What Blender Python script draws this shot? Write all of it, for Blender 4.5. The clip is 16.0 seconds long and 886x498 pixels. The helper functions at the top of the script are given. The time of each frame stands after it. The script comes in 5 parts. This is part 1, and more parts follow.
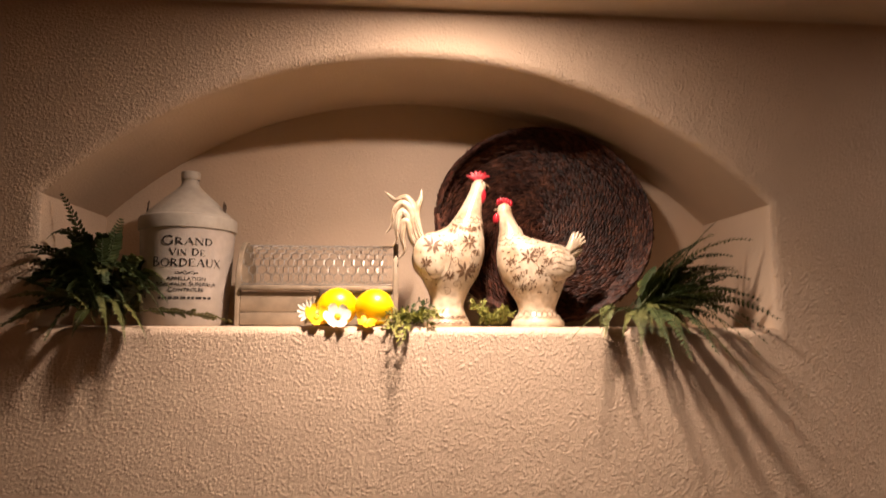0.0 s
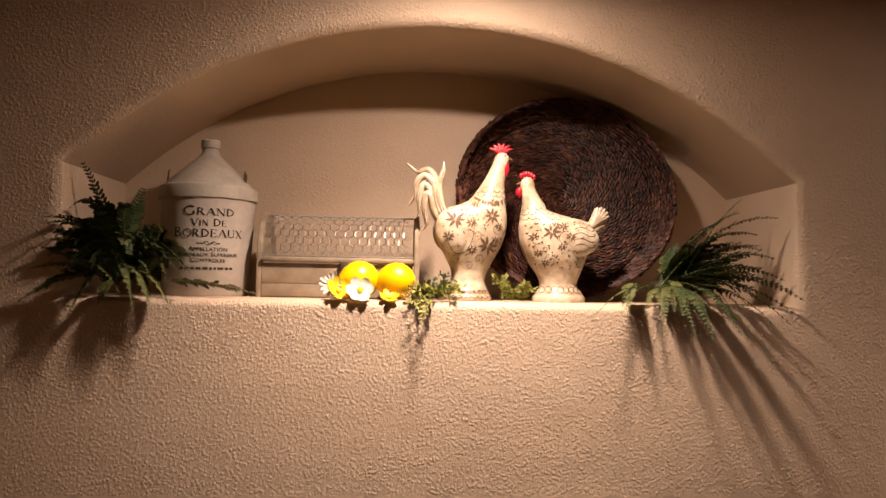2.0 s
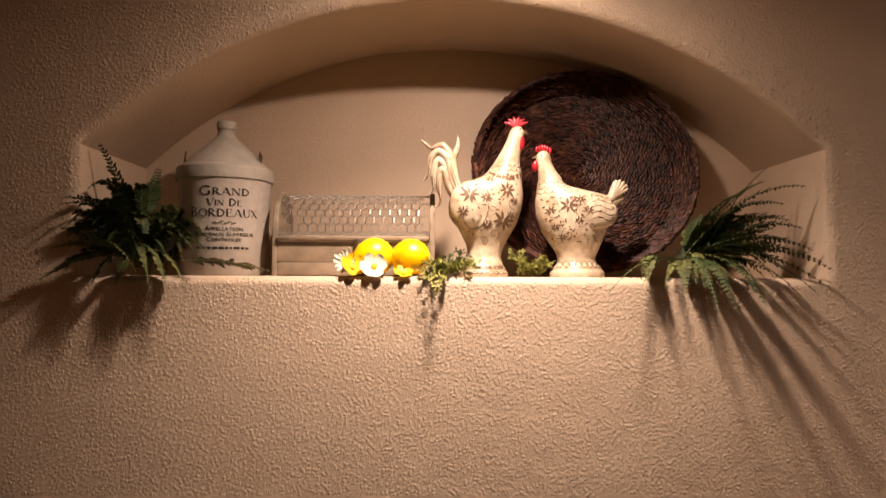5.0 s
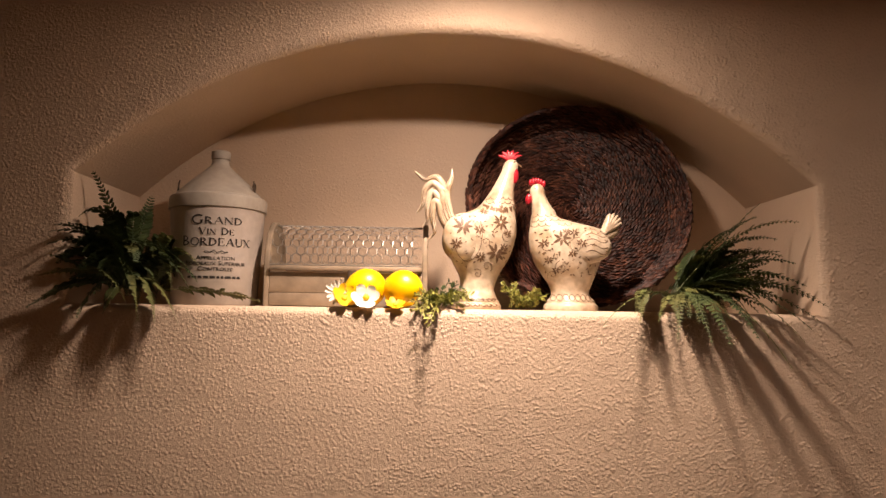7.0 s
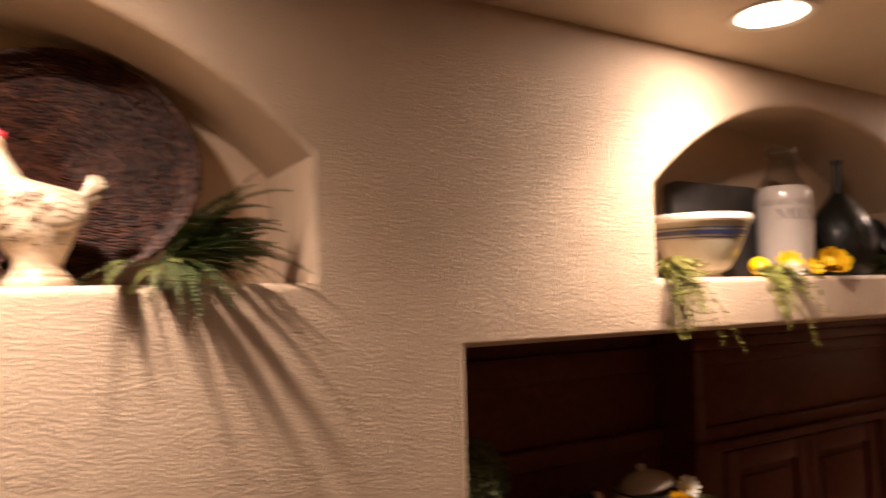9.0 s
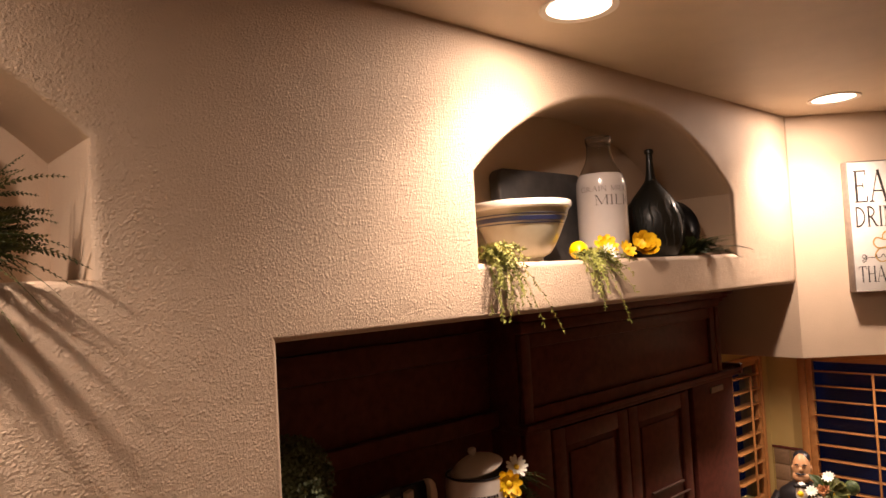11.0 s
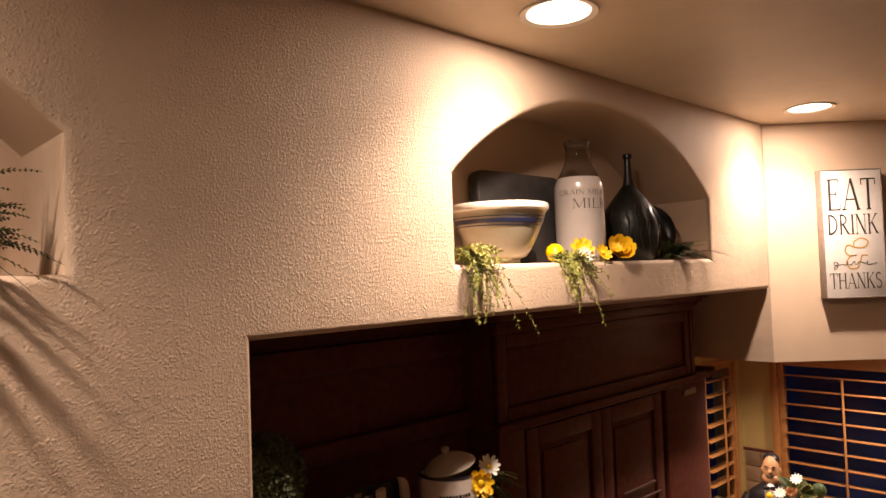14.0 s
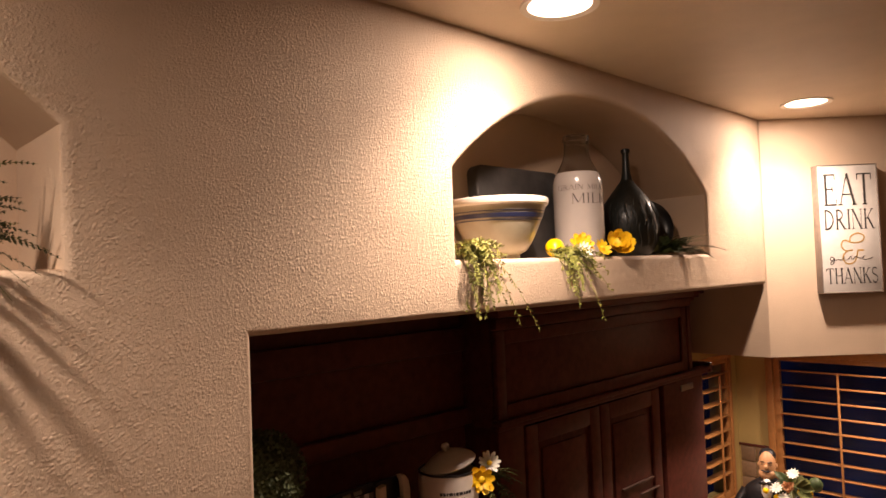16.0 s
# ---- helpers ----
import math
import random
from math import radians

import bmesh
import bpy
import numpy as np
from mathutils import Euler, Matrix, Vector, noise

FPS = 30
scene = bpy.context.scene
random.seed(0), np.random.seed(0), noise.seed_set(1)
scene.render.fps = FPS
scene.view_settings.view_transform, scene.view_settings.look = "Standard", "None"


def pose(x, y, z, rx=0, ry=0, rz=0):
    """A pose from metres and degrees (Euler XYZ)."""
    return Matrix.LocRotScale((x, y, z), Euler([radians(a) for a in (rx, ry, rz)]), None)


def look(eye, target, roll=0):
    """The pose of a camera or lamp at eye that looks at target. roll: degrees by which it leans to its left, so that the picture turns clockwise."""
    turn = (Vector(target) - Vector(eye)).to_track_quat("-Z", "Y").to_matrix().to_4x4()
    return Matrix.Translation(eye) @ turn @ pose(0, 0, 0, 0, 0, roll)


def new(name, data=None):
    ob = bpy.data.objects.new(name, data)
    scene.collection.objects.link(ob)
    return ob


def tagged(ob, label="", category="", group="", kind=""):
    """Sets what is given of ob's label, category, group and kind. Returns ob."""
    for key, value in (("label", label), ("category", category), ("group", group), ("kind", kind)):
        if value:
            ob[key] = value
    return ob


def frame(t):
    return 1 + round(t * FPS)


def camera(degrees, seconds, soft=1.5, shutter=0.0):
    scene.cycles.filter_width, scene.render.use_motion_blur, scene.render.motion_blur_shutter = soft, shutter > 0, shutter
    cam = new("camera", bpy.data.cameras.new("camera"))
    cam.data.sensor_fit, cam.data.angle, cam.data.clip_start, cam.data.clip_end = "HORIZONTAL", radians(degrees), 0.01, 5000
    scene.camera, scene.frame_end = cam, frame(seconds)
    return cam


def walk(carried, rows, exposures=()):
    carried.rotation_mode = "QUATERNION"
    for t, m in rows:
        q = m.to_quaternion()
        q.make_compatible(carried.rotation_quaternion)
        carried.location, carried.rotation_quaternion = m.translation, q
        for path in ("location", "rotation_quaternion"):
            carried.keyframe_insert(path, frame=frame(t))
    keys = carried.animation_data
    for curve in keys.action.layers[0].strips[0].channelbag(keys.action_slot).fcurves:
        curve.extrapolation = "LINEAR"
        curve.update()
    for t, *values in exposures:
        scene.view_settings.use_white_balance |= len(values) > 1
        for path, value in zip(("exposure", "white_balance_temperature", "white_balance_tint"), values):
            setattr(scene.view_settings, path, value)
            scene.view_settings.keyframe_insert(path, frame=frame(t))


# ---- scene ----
cam = camera(65.6, 16.0, shutter=0.8)
# seconds, eye, target, roll
PATH = [
    (0, (-0.051, -1.39, 2.376), (0.09, 0.594, 2.593), 0.2),
    (0.5, (-0.027, -1.386, 2.388), (0.059, 0.61, 2.49), -1.3),
    (1, (-0.039, -1.395, 2.41), (-0.003, 0.605, 2.419), -1.0),
    (1.5, (-0.08, -1.394, 2.415), (-0.009, 0.601, 2.523), 0.4),
    (2, (-0.088, -1.383, 2.413), (0.041, 0.61, 2.504), 1.1),
    (2.5, (-0.062, -1.386, 2.41), (0.032, 0.611, 2.468), 0.7),
    (3, (-0.078, -1.377, 2.411), (0.021, 0.621, 2.385), 1.7),
    (3.5, (-0.08, -1.366, 2.396), (0.025, 0.63, 2.346), 1.2),
    (4, (-0.066, -1.358, 2.389), (0.029, 0.639, 2.329), 1.0),
    (4.5, (-0.047, -1.367, 2.372), (-0.018, 0.633, 2.378), 0.1),
    (7, (-0.038, -1.359, 2.364), (0.0, 0.632, 2.546), 0.9),
    (7.5, (-0.004, -1.365, 2.386), (0.071, 0.628, 2.538), 1.7),
    (8, (0.043, -1.359, 2.385), (0.514, 0.581, 2.51), 1.1),
    (8.5, (0.17, -1.339, 2.367), (0.926, 0.509, 2.487), 0.3),
    (9, (0.267, -1.339, 2.346), (1.279, 0.382, 2.469), -1.3),
    (9.5, (0.317, -1.312, 2.351), (1.535, 0.272, 2.437), -0.3),
    (10, (0.358, -1.329, 2.331), (1.657, 0.189, 2.417), -1.8),
    (12.5, (0.39, -1.378, 2.354), (1.745, 0.09, 2.435), -3.4),
    (13, (0.389, -1.384, 2.339), (1.753, 0.076, 2.426), -3.4),
    (13.5, (0.39, -1.379, 2.346), (1.761, 0.076, 2.416), -2.5),
    (14, (0.387, -1.381, 2.348), (1.76, 0.071, 2.418), -2.0),
    (14.5, (0.382, -1.382, 2.345), (1.749, 0.076, 2.409), -1.1),
    (15, (0.384, -1.373, 2.332), (1.758, 0.08, 2.386), -1.5),
    (15.5, (0.381, -1.377, 2.327), (1.747, 0.083, 2.386), -1.8),
    (16, (0.382, -1.352, 2.34), (1.772, 0.085, 2.404), -2.2),
]
EXPOSURE = [(0, -0.13), (0.9, -0.27), (7.5, -0.27), (9.0, 0.27), (16, 0.24)]
walk(cam, [(t, look(e, g, r)) for t, e, g, r in PATH], EXPOSURE)

# ---------------------------------------------------------------- world and lamps
world = bpy.data.worlds.new("night")
scene.world = world
world.use_nodes = True
bg = world.node_tree.nodes["Background"]
bg.inputs["Color"].default_value = (0.02, 0.035, 0.12, 1)
bg.inputs["Strength"].default_value = 0.25

CEIL, SHELF, DEPTH, HEAD = 3.038, 2.370, 0.325, 2.214
LAMPS = ((0.05, -0.285), (1.885, -0.282), (3.73, -0.29))
LAMP_WATTS, LAMP_COLOUR = 97.0, (1.0, 0.742, 0.598)


def lamp_at(x, y, z=3.056, watts=LAMP_WATTS, cone=121):
    d = bpy.data.lights.new("downlight_or_fill_beam", "SPOT")
    d.energy, d.color = watts, LAMP_COLOUR
    d.spot_size, d.spot_blend, d.shadow_soft_size = radians(cone), 1.0, 0.03
    o = new("downlight_or_fill_beam", d)
    o.matrix_world = pose(x, y, z)
    return o


def bulb_at(x, y, z=3.033, watts=8.6):
    """The frosted face of the bulb, level with the rim."""
    d = bpy.data.lights.new("downlight_bulb", "AREA")
    d.shape, d.size = "DISK", 0.07
    d.energy, d.color = watts, LAMP_COLOUR
    o = new("downlight_bulb", d)
    o.matrix_world = pose(x, y, z)
    return o


for lx, ly in LAMPS:
    lamp_at(lx, ly)
    bulb_at(lx, ly)
# unseen fill lamps, added under the soffit to brighten the window corner
FILL_LAMPS = ((4.06, 0.34, 36.0), (4.60, -0.28, 44.0))
for lx, ly, lw in FILL_LAMPS:
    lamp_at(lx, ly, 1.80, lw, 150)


# ---------------------------------------------------------------- materials
def mat(name, colour, rough=0.6, metal=0.0, vary=0.12, scale=40.0, bump=0.15, bump_scale=None, dist=0.002, spec=0.5,
        tint=None, tint_scale=4.0, tint_amount=0.5, coat=0.0, per_object=0.0):
    """Base colour with grain, larger stains towards tint, and relief."""
    m = bpy.data.materials.new(name)
    m.use_nodes = True
    nt = m.node_tree
    N, L = nt.nodes, nt.links
    b = N["Principled BSDF"]
    tc = N.new("ShaderNodeTexCoord")
    fine = N.new("ShaderNodeTexNoise")
    fine.inputs["Scale"].default_value, fine.inputs["Detail"].default_value = scale, 4
    L.new(tc.outputs["Object"], fine.inputs["Vector"])
    ramp = N.new("ShaderNodeMapRange")
    ramp.inputs["To Min"].default_value, ramp.inputs["To Max"].default_value = 1 - vary, 1 + vary
    ramp.inputs["From Min"].default_value, ramp.inputs["From Max"].default_value = 0.3, 0.7
    L.new(fine.outputs["Fac"], ramp.inputs["Value"])
    big = N.new("ShaderNodeTexNoise")
    big.inputs["Scale"].default_value, big.inputs["Detail"].default_value = tint_scale, 3
    L.new(tc.outputs["Object"], big.inputs["Vector"])
    mix = N.new("ShaderNodeMix")
    mix.data_type = "RGBA"
    t = tint or tuple(c * 0.8 for c in colour)
    mix.inputs["A"].default_value, mix.inputs["B"].default_value = (*colour, 1), (*t, 1)
    r2 = N.new("ShaderNodeMapRange")
    r2.inputs["From Min"].default_value, r2.inputs["From Max"].default_value = 0.45, 0.7
    r2.inputs["To Max"].default_value = tint_amount
    L.new(big.outputs["Fac"], r2.inputs["Value"])
    L.new(r2.outputs["Result"], mix.inputs["Factor"])
    mul = N.new("ShaderNodeVectorMath")
    mul.operation = "SCALE"
    L.new(mix.outputs["Result"], mul.inputs[0])
    if per_object:
        info = N.new("ShaderNodeObjectInfo")
        r3 = N.new("ShaderNodeMapRange")
        r3.inputs["To Min"].default_value, r3.inputs["To Max"].default_value = 1 - per_object, 1 + per_object
        L.new(info.outputs["Random"], r3.inputs["Value"])
        m2 = N.new("ShaderNodeMath")
        m2.operation = "MULTIPLY"
        L.new(r3.outputs["Result"], m2.inputs[0])
        L.new(ramp.outputs["Result"], m2.inputs[1])
        L.new(m2.outputs["Value"], mul.inputs["Scale"])
    else:
        L.new(ramp.outputs["Result"], mul.inputs["Scale"])
    L.new(mul.outputs["Vector"], b.inputs["Base Color"])
    b.inputs["Roughness"].default_value, b.inputs["Metallic"].default_value = rough, metal
    b.inputs["Specular IOR Level"].default_value = spec
    b.inputs["Coat Weight"].default_value = coat
    b.inputs["Coat Roughness"].default_value = 0.12
    if bump:
        bn = N.new("ShaderNodeTexNoise")
        bn.inputs["Scale"].default_value, bn.inputs["Detail"].default_value = bump_scale or scale * 2, 3
        L.new(tc.outputs["Object"], bn.inputs["Vector"])
        bp = N.new("ShaderNodeBump")
        bp.inputs["Strength"].default_value, bp.inputs["Distance"].default_value = bump, dist
        L.new(bn.outputs["Fac"], bp.inputs["Height"])
        L.new(bp.outputs["Normal"], b.inputs["Normal"])
    return m


def plaster(name, colour, lump=140.0, height=0.0013, strength=0.9):
    """Painted drywall: sprayed drops of uneven size, a finer spatter between them and broad unevenness."""
    m = mat(name, colour, rough=0.52, vary=0.03, scale=9, bump=0, tint=tuple(c * 0.93 for c in colour), tint_scale=2.2, tint_amount=0.6, spec=0.4)
    nt = m.node_tree
    N, L = nt.nodes, nt.links
    tc = N.new("ShaderNodeTexCoord")

    def noise(scale, detail, low, high):
        n = N.new("ShaderNodeTexNoise")
        n.inputs["Scale"].default_value, n.inputs["Detail"].default_value = scale, detail
        L.new(tc.outputs["Object"], n.inputs["Vector"])
        r = N.new("ShaderNodeMapRange")
        r.inputs["From Min"].default_value, r.inputs["From Max"].default_value = 0.3, 0.7
        r.inputs["To Min"].default_value, r.inputs["To Max"].default_value = low, high
        L.new(n.outputs["Fac"], r.inputs["Value"])
        return r.outputs["Result"]

    def calc(a, b, kind):
        k = N.new("ShaderNodeMath")
        k.operation = kind
        L.new(a, k.inputs[0])
        L.new(b, k.inputs[1])
        return k.outputs["Value"]

    def drops(scale, reach):
        warp = N.new("ShaderNodeTexNoise")
        warp.inputs["Scale"].default_value, warp.inputs["Detail"].default_value = scale * 0.8, 2
        L.new(tc.outputs["Object"], warp.inputs["Vector"])
        mix = N.new("ShaderNodeVectorMath")
        mix.operation = "MULTIPLY_ADD"
        mix.inputs[1].default_value = (0.9 / scale,) * 3
        L.new(warp.outputs["Color"], mix.inputs[0])
        L.new(tc.outputs["Object"], mix.inputs[2])
        v = N.new("ShaderNodeTexVoronoi")
        v.inputs["Scale"].default_value = scale
        L.new(mix.outputs["Vector"], v.inputs["Vector"])
        r = N.new("ShaderNodeMapRange")
        r.interpolation_type = "SMOOTHSTEP"
        r.inputs["From Min"].default_value, r.inputs["From Max"].default_value = 0.1, reach
        r.inputs["To Min"].default_value, r.inputs["To Max"].default_value = 1.0, 0.0
        L.new(v.outputs["Distance"], r.inputs["Value"])
        return r.outputs["Result"]

    big = calc(drops(lump, 0.7), noise(lump * 0.35, 2, 0.1, 1.3), "MULTIPLY")
    relief = calc(calc(big, noise(lump * 3.2, 2, 0.0, 0.55), "ADD"), noise(13, 1, 0.0, 0.9), "ADD")
    bp = N.new("ShaderNodeBump")
    bp.inputs["Strength"].default_value, bp.inputs["Distance"].default_value = strength, height
    L.new(relief, bp.inputs["Height"])
    L.new(bp.outputs["Normal"], N["Principled BSDF"].inputs["Normal"])
    return m


def glow(name, colour, strength):
    m = bpy.data.materials.new(name)
    m.use_nodes = True
    b = m.node_tree.nodes["Principled BSDF"]
    b.inputs["Emission Color"].default_value, b.inputs["Emission Strength"].default_value = (*colour, 1), strength
    return m


WALL = plaster("tan_plaster", (0.59, 0.455, 0.33))
NICHE = plaster("tan_plaster_smooth", (0.59, 0.455, 0.33), height=0.0004)
CEILING = plaster("ceiling_plaster", (0.62, 0.52, 0.40), height=0.0005)
DARKWOOD = mat("dark_cherry_wood", (0.108, 0.030, 0.021), rough=0.42, spec=0.25, vary=0.25, scale=30, bump=0.1, tint=(0.090, 0.023, 0.016), tint_scale=6)
OAK = mat("honey_oak", (0.38, 0.17, 0.052), rough=0.42, vary=0.12, scale=35, bump=0.1, tint=(0.34, 0.15, 0.05), tint_scale=9)
FLOORMAT = mat("floor_tile", (0.17, 0.115, 0.075), rough=0.5, scale=12)
WHITEPAINT = mat("white_trim_paint", (0.8, 0.78, 0.74), rough=0.4, vary=0.02, bump=0)
LAMPGLOW = glow("lamp_lens", (1.0, 0.80, 0.66), 26)


# ---------------------------------------------------------------- mesh helpers
def finish(bm, name, material, smooth=35.0):
    me = bpy.data.meshes.new(name)
    bm.to_mesh(me)
    bm.free()
    for m in (material if isinstance(material, (list, tuple)) else [material]):
        me.materials.append(m)
    if smooth:
        me.shade_smooth()
        me.set_sharp_from_angle(angle=radians(smooth))
    return me


def part(name, bm, material, parent=None, label="", smooth=35.0):
    ob = new(name, finish(bm, name, material, smooth))
    if parent is not None:
        ob.parent = parent
    if label:
        tagged(ob, label)
    return ob


def thing(name, at, label, category, group="", kind="", turn=(0, 0, 0)):
    ob = new(name)
    ob.empty_display_size = 0.02
    ob.matrix_basis = pose(*at, *turn)
    return tagged(ob, label, category, group, kind)


def box(x0, x1, y0, y1, z0, z1, bevel=0.0, bm=None, seg=2):
    bm = bm or bmesh.new()
    b2 = bmesh.new()
    bmesh.ops.create_cube(b2, size=1, matrix=Matrix.LocRotScale(((x0 + x1) / 2, (y0 + y1) / 2, (z0 + z1) / 2), None, (x1 - x0, y1 - y0, z1 - z0)))
    if bevel:
        bmesh.ops.bevel(b2, geom=b2.edges[:], offset=bevel, segments=seg, profile=0.5, affect="EDGES")
    return merge(bm, b2)


def merge(bm, other, m=None):
    """Adds the mesh other to bm and frees it."""
    if m is not None:
        other.transform(m)
    me = bpy.data.meshes.new("tmp")
    other.to_mesh(me)
    other.free()
    bm.from_mesh(me)
    bpy.data.meshes.remove(me)
    return bm


def lathe(profile, seg=48, bm=None, index=0, centre=(0, 0, 0)):
    """Turns (radius, z) rows round the z axis; radius 0 closes it."""
    bm = bm or bmesh.new()
    rings = []
    for r, z in profile:
        if r <= 1e-6:
            rings.append([bm.verts.new((centre[0], centre[1], centre[2] + z))])
        else:
            rings.append([bm.verts.new((centre[0] + r * math.cos(a), centre[1] + r * math.sin(a), centre[2] + z)) for a in [2 * math.pi * i / seg for i in range(seg)]])
    for a, b in zip(rings, rings[1:]):
        for i in range(seg):
            j = (i + 1) % seg
            q = [a[i % len(a)], a[j % len(a)], b[j % len(b)], b[i % len(b)]]
            q = list(dict.fromkeys(q))
            if len(q) > 2:
                f = bm.faces.new(q)
                f.material_index = index
    bmesh.ops.recalc_face_normals(bm, faces=bm.faces)
    return bm


def tube(points, radius, seg=8, bm=None, taper=None, index=0, closed=False):
    """A round tube along points; taper: radius factor at each end or a list of radii."""
    bm = bm or bmesh.new()
    pts = [Vector(p) for p in points]
    n = len(pts)
    rings, side = [], None
    for i, p in enumerate(pts):
        if closed:
            d = pts[(i + 1) % n] - pts[i - 1]
        else:
            d = pts[min(i + 1, n - 1)] - pts[max(i - 1, 0)]
        d.normalize()
        if side is None:
            side = d.orthogonal().normalized()
        side = (side - d * side.dot(d)).normalized()
        up = d.cross(side)
        r = radius if taper is None else (taper[i] if len(taper) == n else radius * (taper[0] + (taper[1] - taper[0]) * i / (n - 1)))
        rings.append([bm.verts.new(p + (side * math.cos(a) + up * math.sin(a)) * r) for a in [2 * math.pi * k / seg for k in range(seg)]])
    pairs = list(zip(rings, rings[1:])) + ([(rings[-1], rings[0])] if closed else [])
    for a, b in pairs:
        for k in range(seg):
            f = bm.faces.new((a[k], a[(k + 1) % seg], b[(k + 1) % seg], b[k]))
            f.material_index = index
    if not closed:
        bm.faces.new(rings[0][::-1]).material_index = index
        bm.faces.new(rings[-1]).material_index = index
    return bm


def ball(c, r, bm=None, u=20, v=14, scale=(1, 1, 1), index=0, turn=None):
    bm = bm or bmesh.new()
    b2 = bmesh.new()
    bmesh.ops.create_uvsphere(b2, u_segments=u, v_segments=v, radius=1)
    for f in b2.faces:
        f.material_index = index
    m = Matrix.Translation(c) @ (turn or Matrix.Identity(4)) @ Matrix.Diagonal((r * scale[0], r * scale[1], r * scale[2], 1))
    return merge(bm, b2, m)


def prism(outline, z0, z1):
    """Closed plan outline, raised from z0 to z1."""
    bm = bmesh.new()
    lo = [bm.verts.new((x, y, z0)) for x, y in outline]
    hi = [bm.verts.new((x, y, z1)) for x, y in outline]
    n = len(outline)
    for i in range(n):
        bm.faces.new((lo[i], lo[(i + 1) % n], hi[(i + 1) % n], hi[i]))
    bm.faces.new(lo[::-1])
    bm.faces.new(hi)
    bmesh.ops.recalc_face_normals(bm, faces=bm.faces)
    return bm


def plate(outlines, thick, rounding=0.0, res=3):
    """A slab in the xz plane with holes; front at y = 0, back at y = thick; rounded front edges."""
    cu = bpy.data.curves.new("plate", "CURVE")
    cu.dimensions, cu.fill_mode = "2D", "BOTH"
    cu.extrude = thick / 2 - rounding
    cu.bevel_depth, cu.bevel_resolution, cu.offset = rounding, res, -rounding
    for o in outlines:
        sp = cu.splines.new("POLY")
        sp.points.add(len(o) - 1)
        for p, (x, z) in zip(sp.points, o):
            p.co = (x, z, 0, 1)
        sp.use_cyclic_u = True
    ob = bpy.data.objects.new("plate", cu)
    scene.collection.objects.link(ob)
    dg = bpy.context.evaluated_depsgraph_get()
    me = bpy.data.meshes.new_from_object(ob.evaluated_get(dg))
    bm = bmesh.new()
    bm.from_mesh(me)
    bpy.data.objects.remove(ob)
    bpy.data.curves.remove(cu)
    bpy.data.meshes.remove(me)
    bm.transform(Matrix(((1, 0, 0, 0), (0, 0, -1, thick / 2), (0, 1, 0, 0), (0, 0, 0, 1))))
    bmesh.ops.remove_doubles(bm, verts=bm.verts, dist=1e-5)
    return bm


def arch(cx, half, z0, spring, rise, seg=40):
    r = (half * half + rise * rise) / (2 * rise)
    top = spring + rise - r
    out = [(cx - half, z0), (cx + half, z0)]
    a0 = math.asin(half / r)
    for i in range(seg + 1):
        a = a0 - 2 * a0 * i / seg
        out.append((cx + r * math.sin(a), top + r * math.cos(a)))
    return out


# ---------------------------------------------------------------- setting
OPEN_L, CORNER = 1.113, 3.93
SPRING, RISE = 2.632, 0.303
SOFFIT = 1.847
XR, YB = 4.95, 0.62
ROUND = 0.022

wall_bm = plate([[(-2.6, 0), (OPEN_L, 0), (OPEN_L, HEAD), (CORNER, HEAD), (CORNER, CEIL + 0.04), (-2.6, CEIL + 0.04)],
                 arch(-0.002, 0.750, SHELF, SPRING, RISE), arch(2.528, 0.779, SHELF, SPRING, RISE)], DEPTH + 0.02, ROUND, 4)
wall_bm.normal_update()
for fc in wall_bm.faces:
    if abs(fc.normal.y) < 0.3:
        fc.material_index = 1
tagged(part("wall_north", wall_bm, [WALL, NICHE]), "tan textured plaster wall with two arched display niches", "wall", kind="structure")
tagged(part("wall_niche_back", box(-2.6, CORNER - 0.002, DEPTH, DEPTH + 0.05, 2.28, CEIL), NICHE), "tan plaster back of the arched niches", "wall", kind="structure")
tagged(part("wall_corner_soffit", prism([(CORNER, 0.0), (CORNER, YB), (XR, YB), (XR, CORNER - XR)], SOFFIT, CEIL), NICHE), "tan plaster soffit set diagonally across the kitchen corner", "wall", kind="structure")
tagged(part("floor", box(-2.7, XR + 0.1, -4.1, YB + 0.1, -0.08, 0), FLOORMAT), "plain warm beige kitchen floor", "floor", kind="structure")
holes = []
for lx, ly in LAMPS:
    holes.append([(lx + 0.088 * math.cos(a), ly + 0.088 * math.sin(a)) for a in [2 * math.pi * i / 40 for i in range(40)]])
ceil_bm = plate([[(-2.7, -4.1), (XR + 0.1, -4.1), (XR + 0.1, YB + 0.1), (-2.7, YB + 0.1)]] + holes, 0.06)
ceil_bm.transform(Matrix(((1, 0, 0, 0), (0, 0, 1, 0), (0, 1, 0, CEIL), (0, 0, 0, 1))))
bmesh.ops.recalc_face_normals(ceil_bm, faces=ceil_bm.faces)
tagged(part("ceiling", ceil_bm, CEILING), "tan textured plaster ceiling with recessed lamps", "ceiling", kind="structure")
tagged(part("wall_west", box(-2.7, -2.6, -4.1, 0.4, 0, CEIL), NICHE), "plain tan plaster wall", "wall", kind="structure")
tagged(part("wall_south", box(-2.7, XR + 0.1, -4.1, -4.0, 0, CEIL), NICHE), "plain tan plaster wall", "wall", kind="structure")

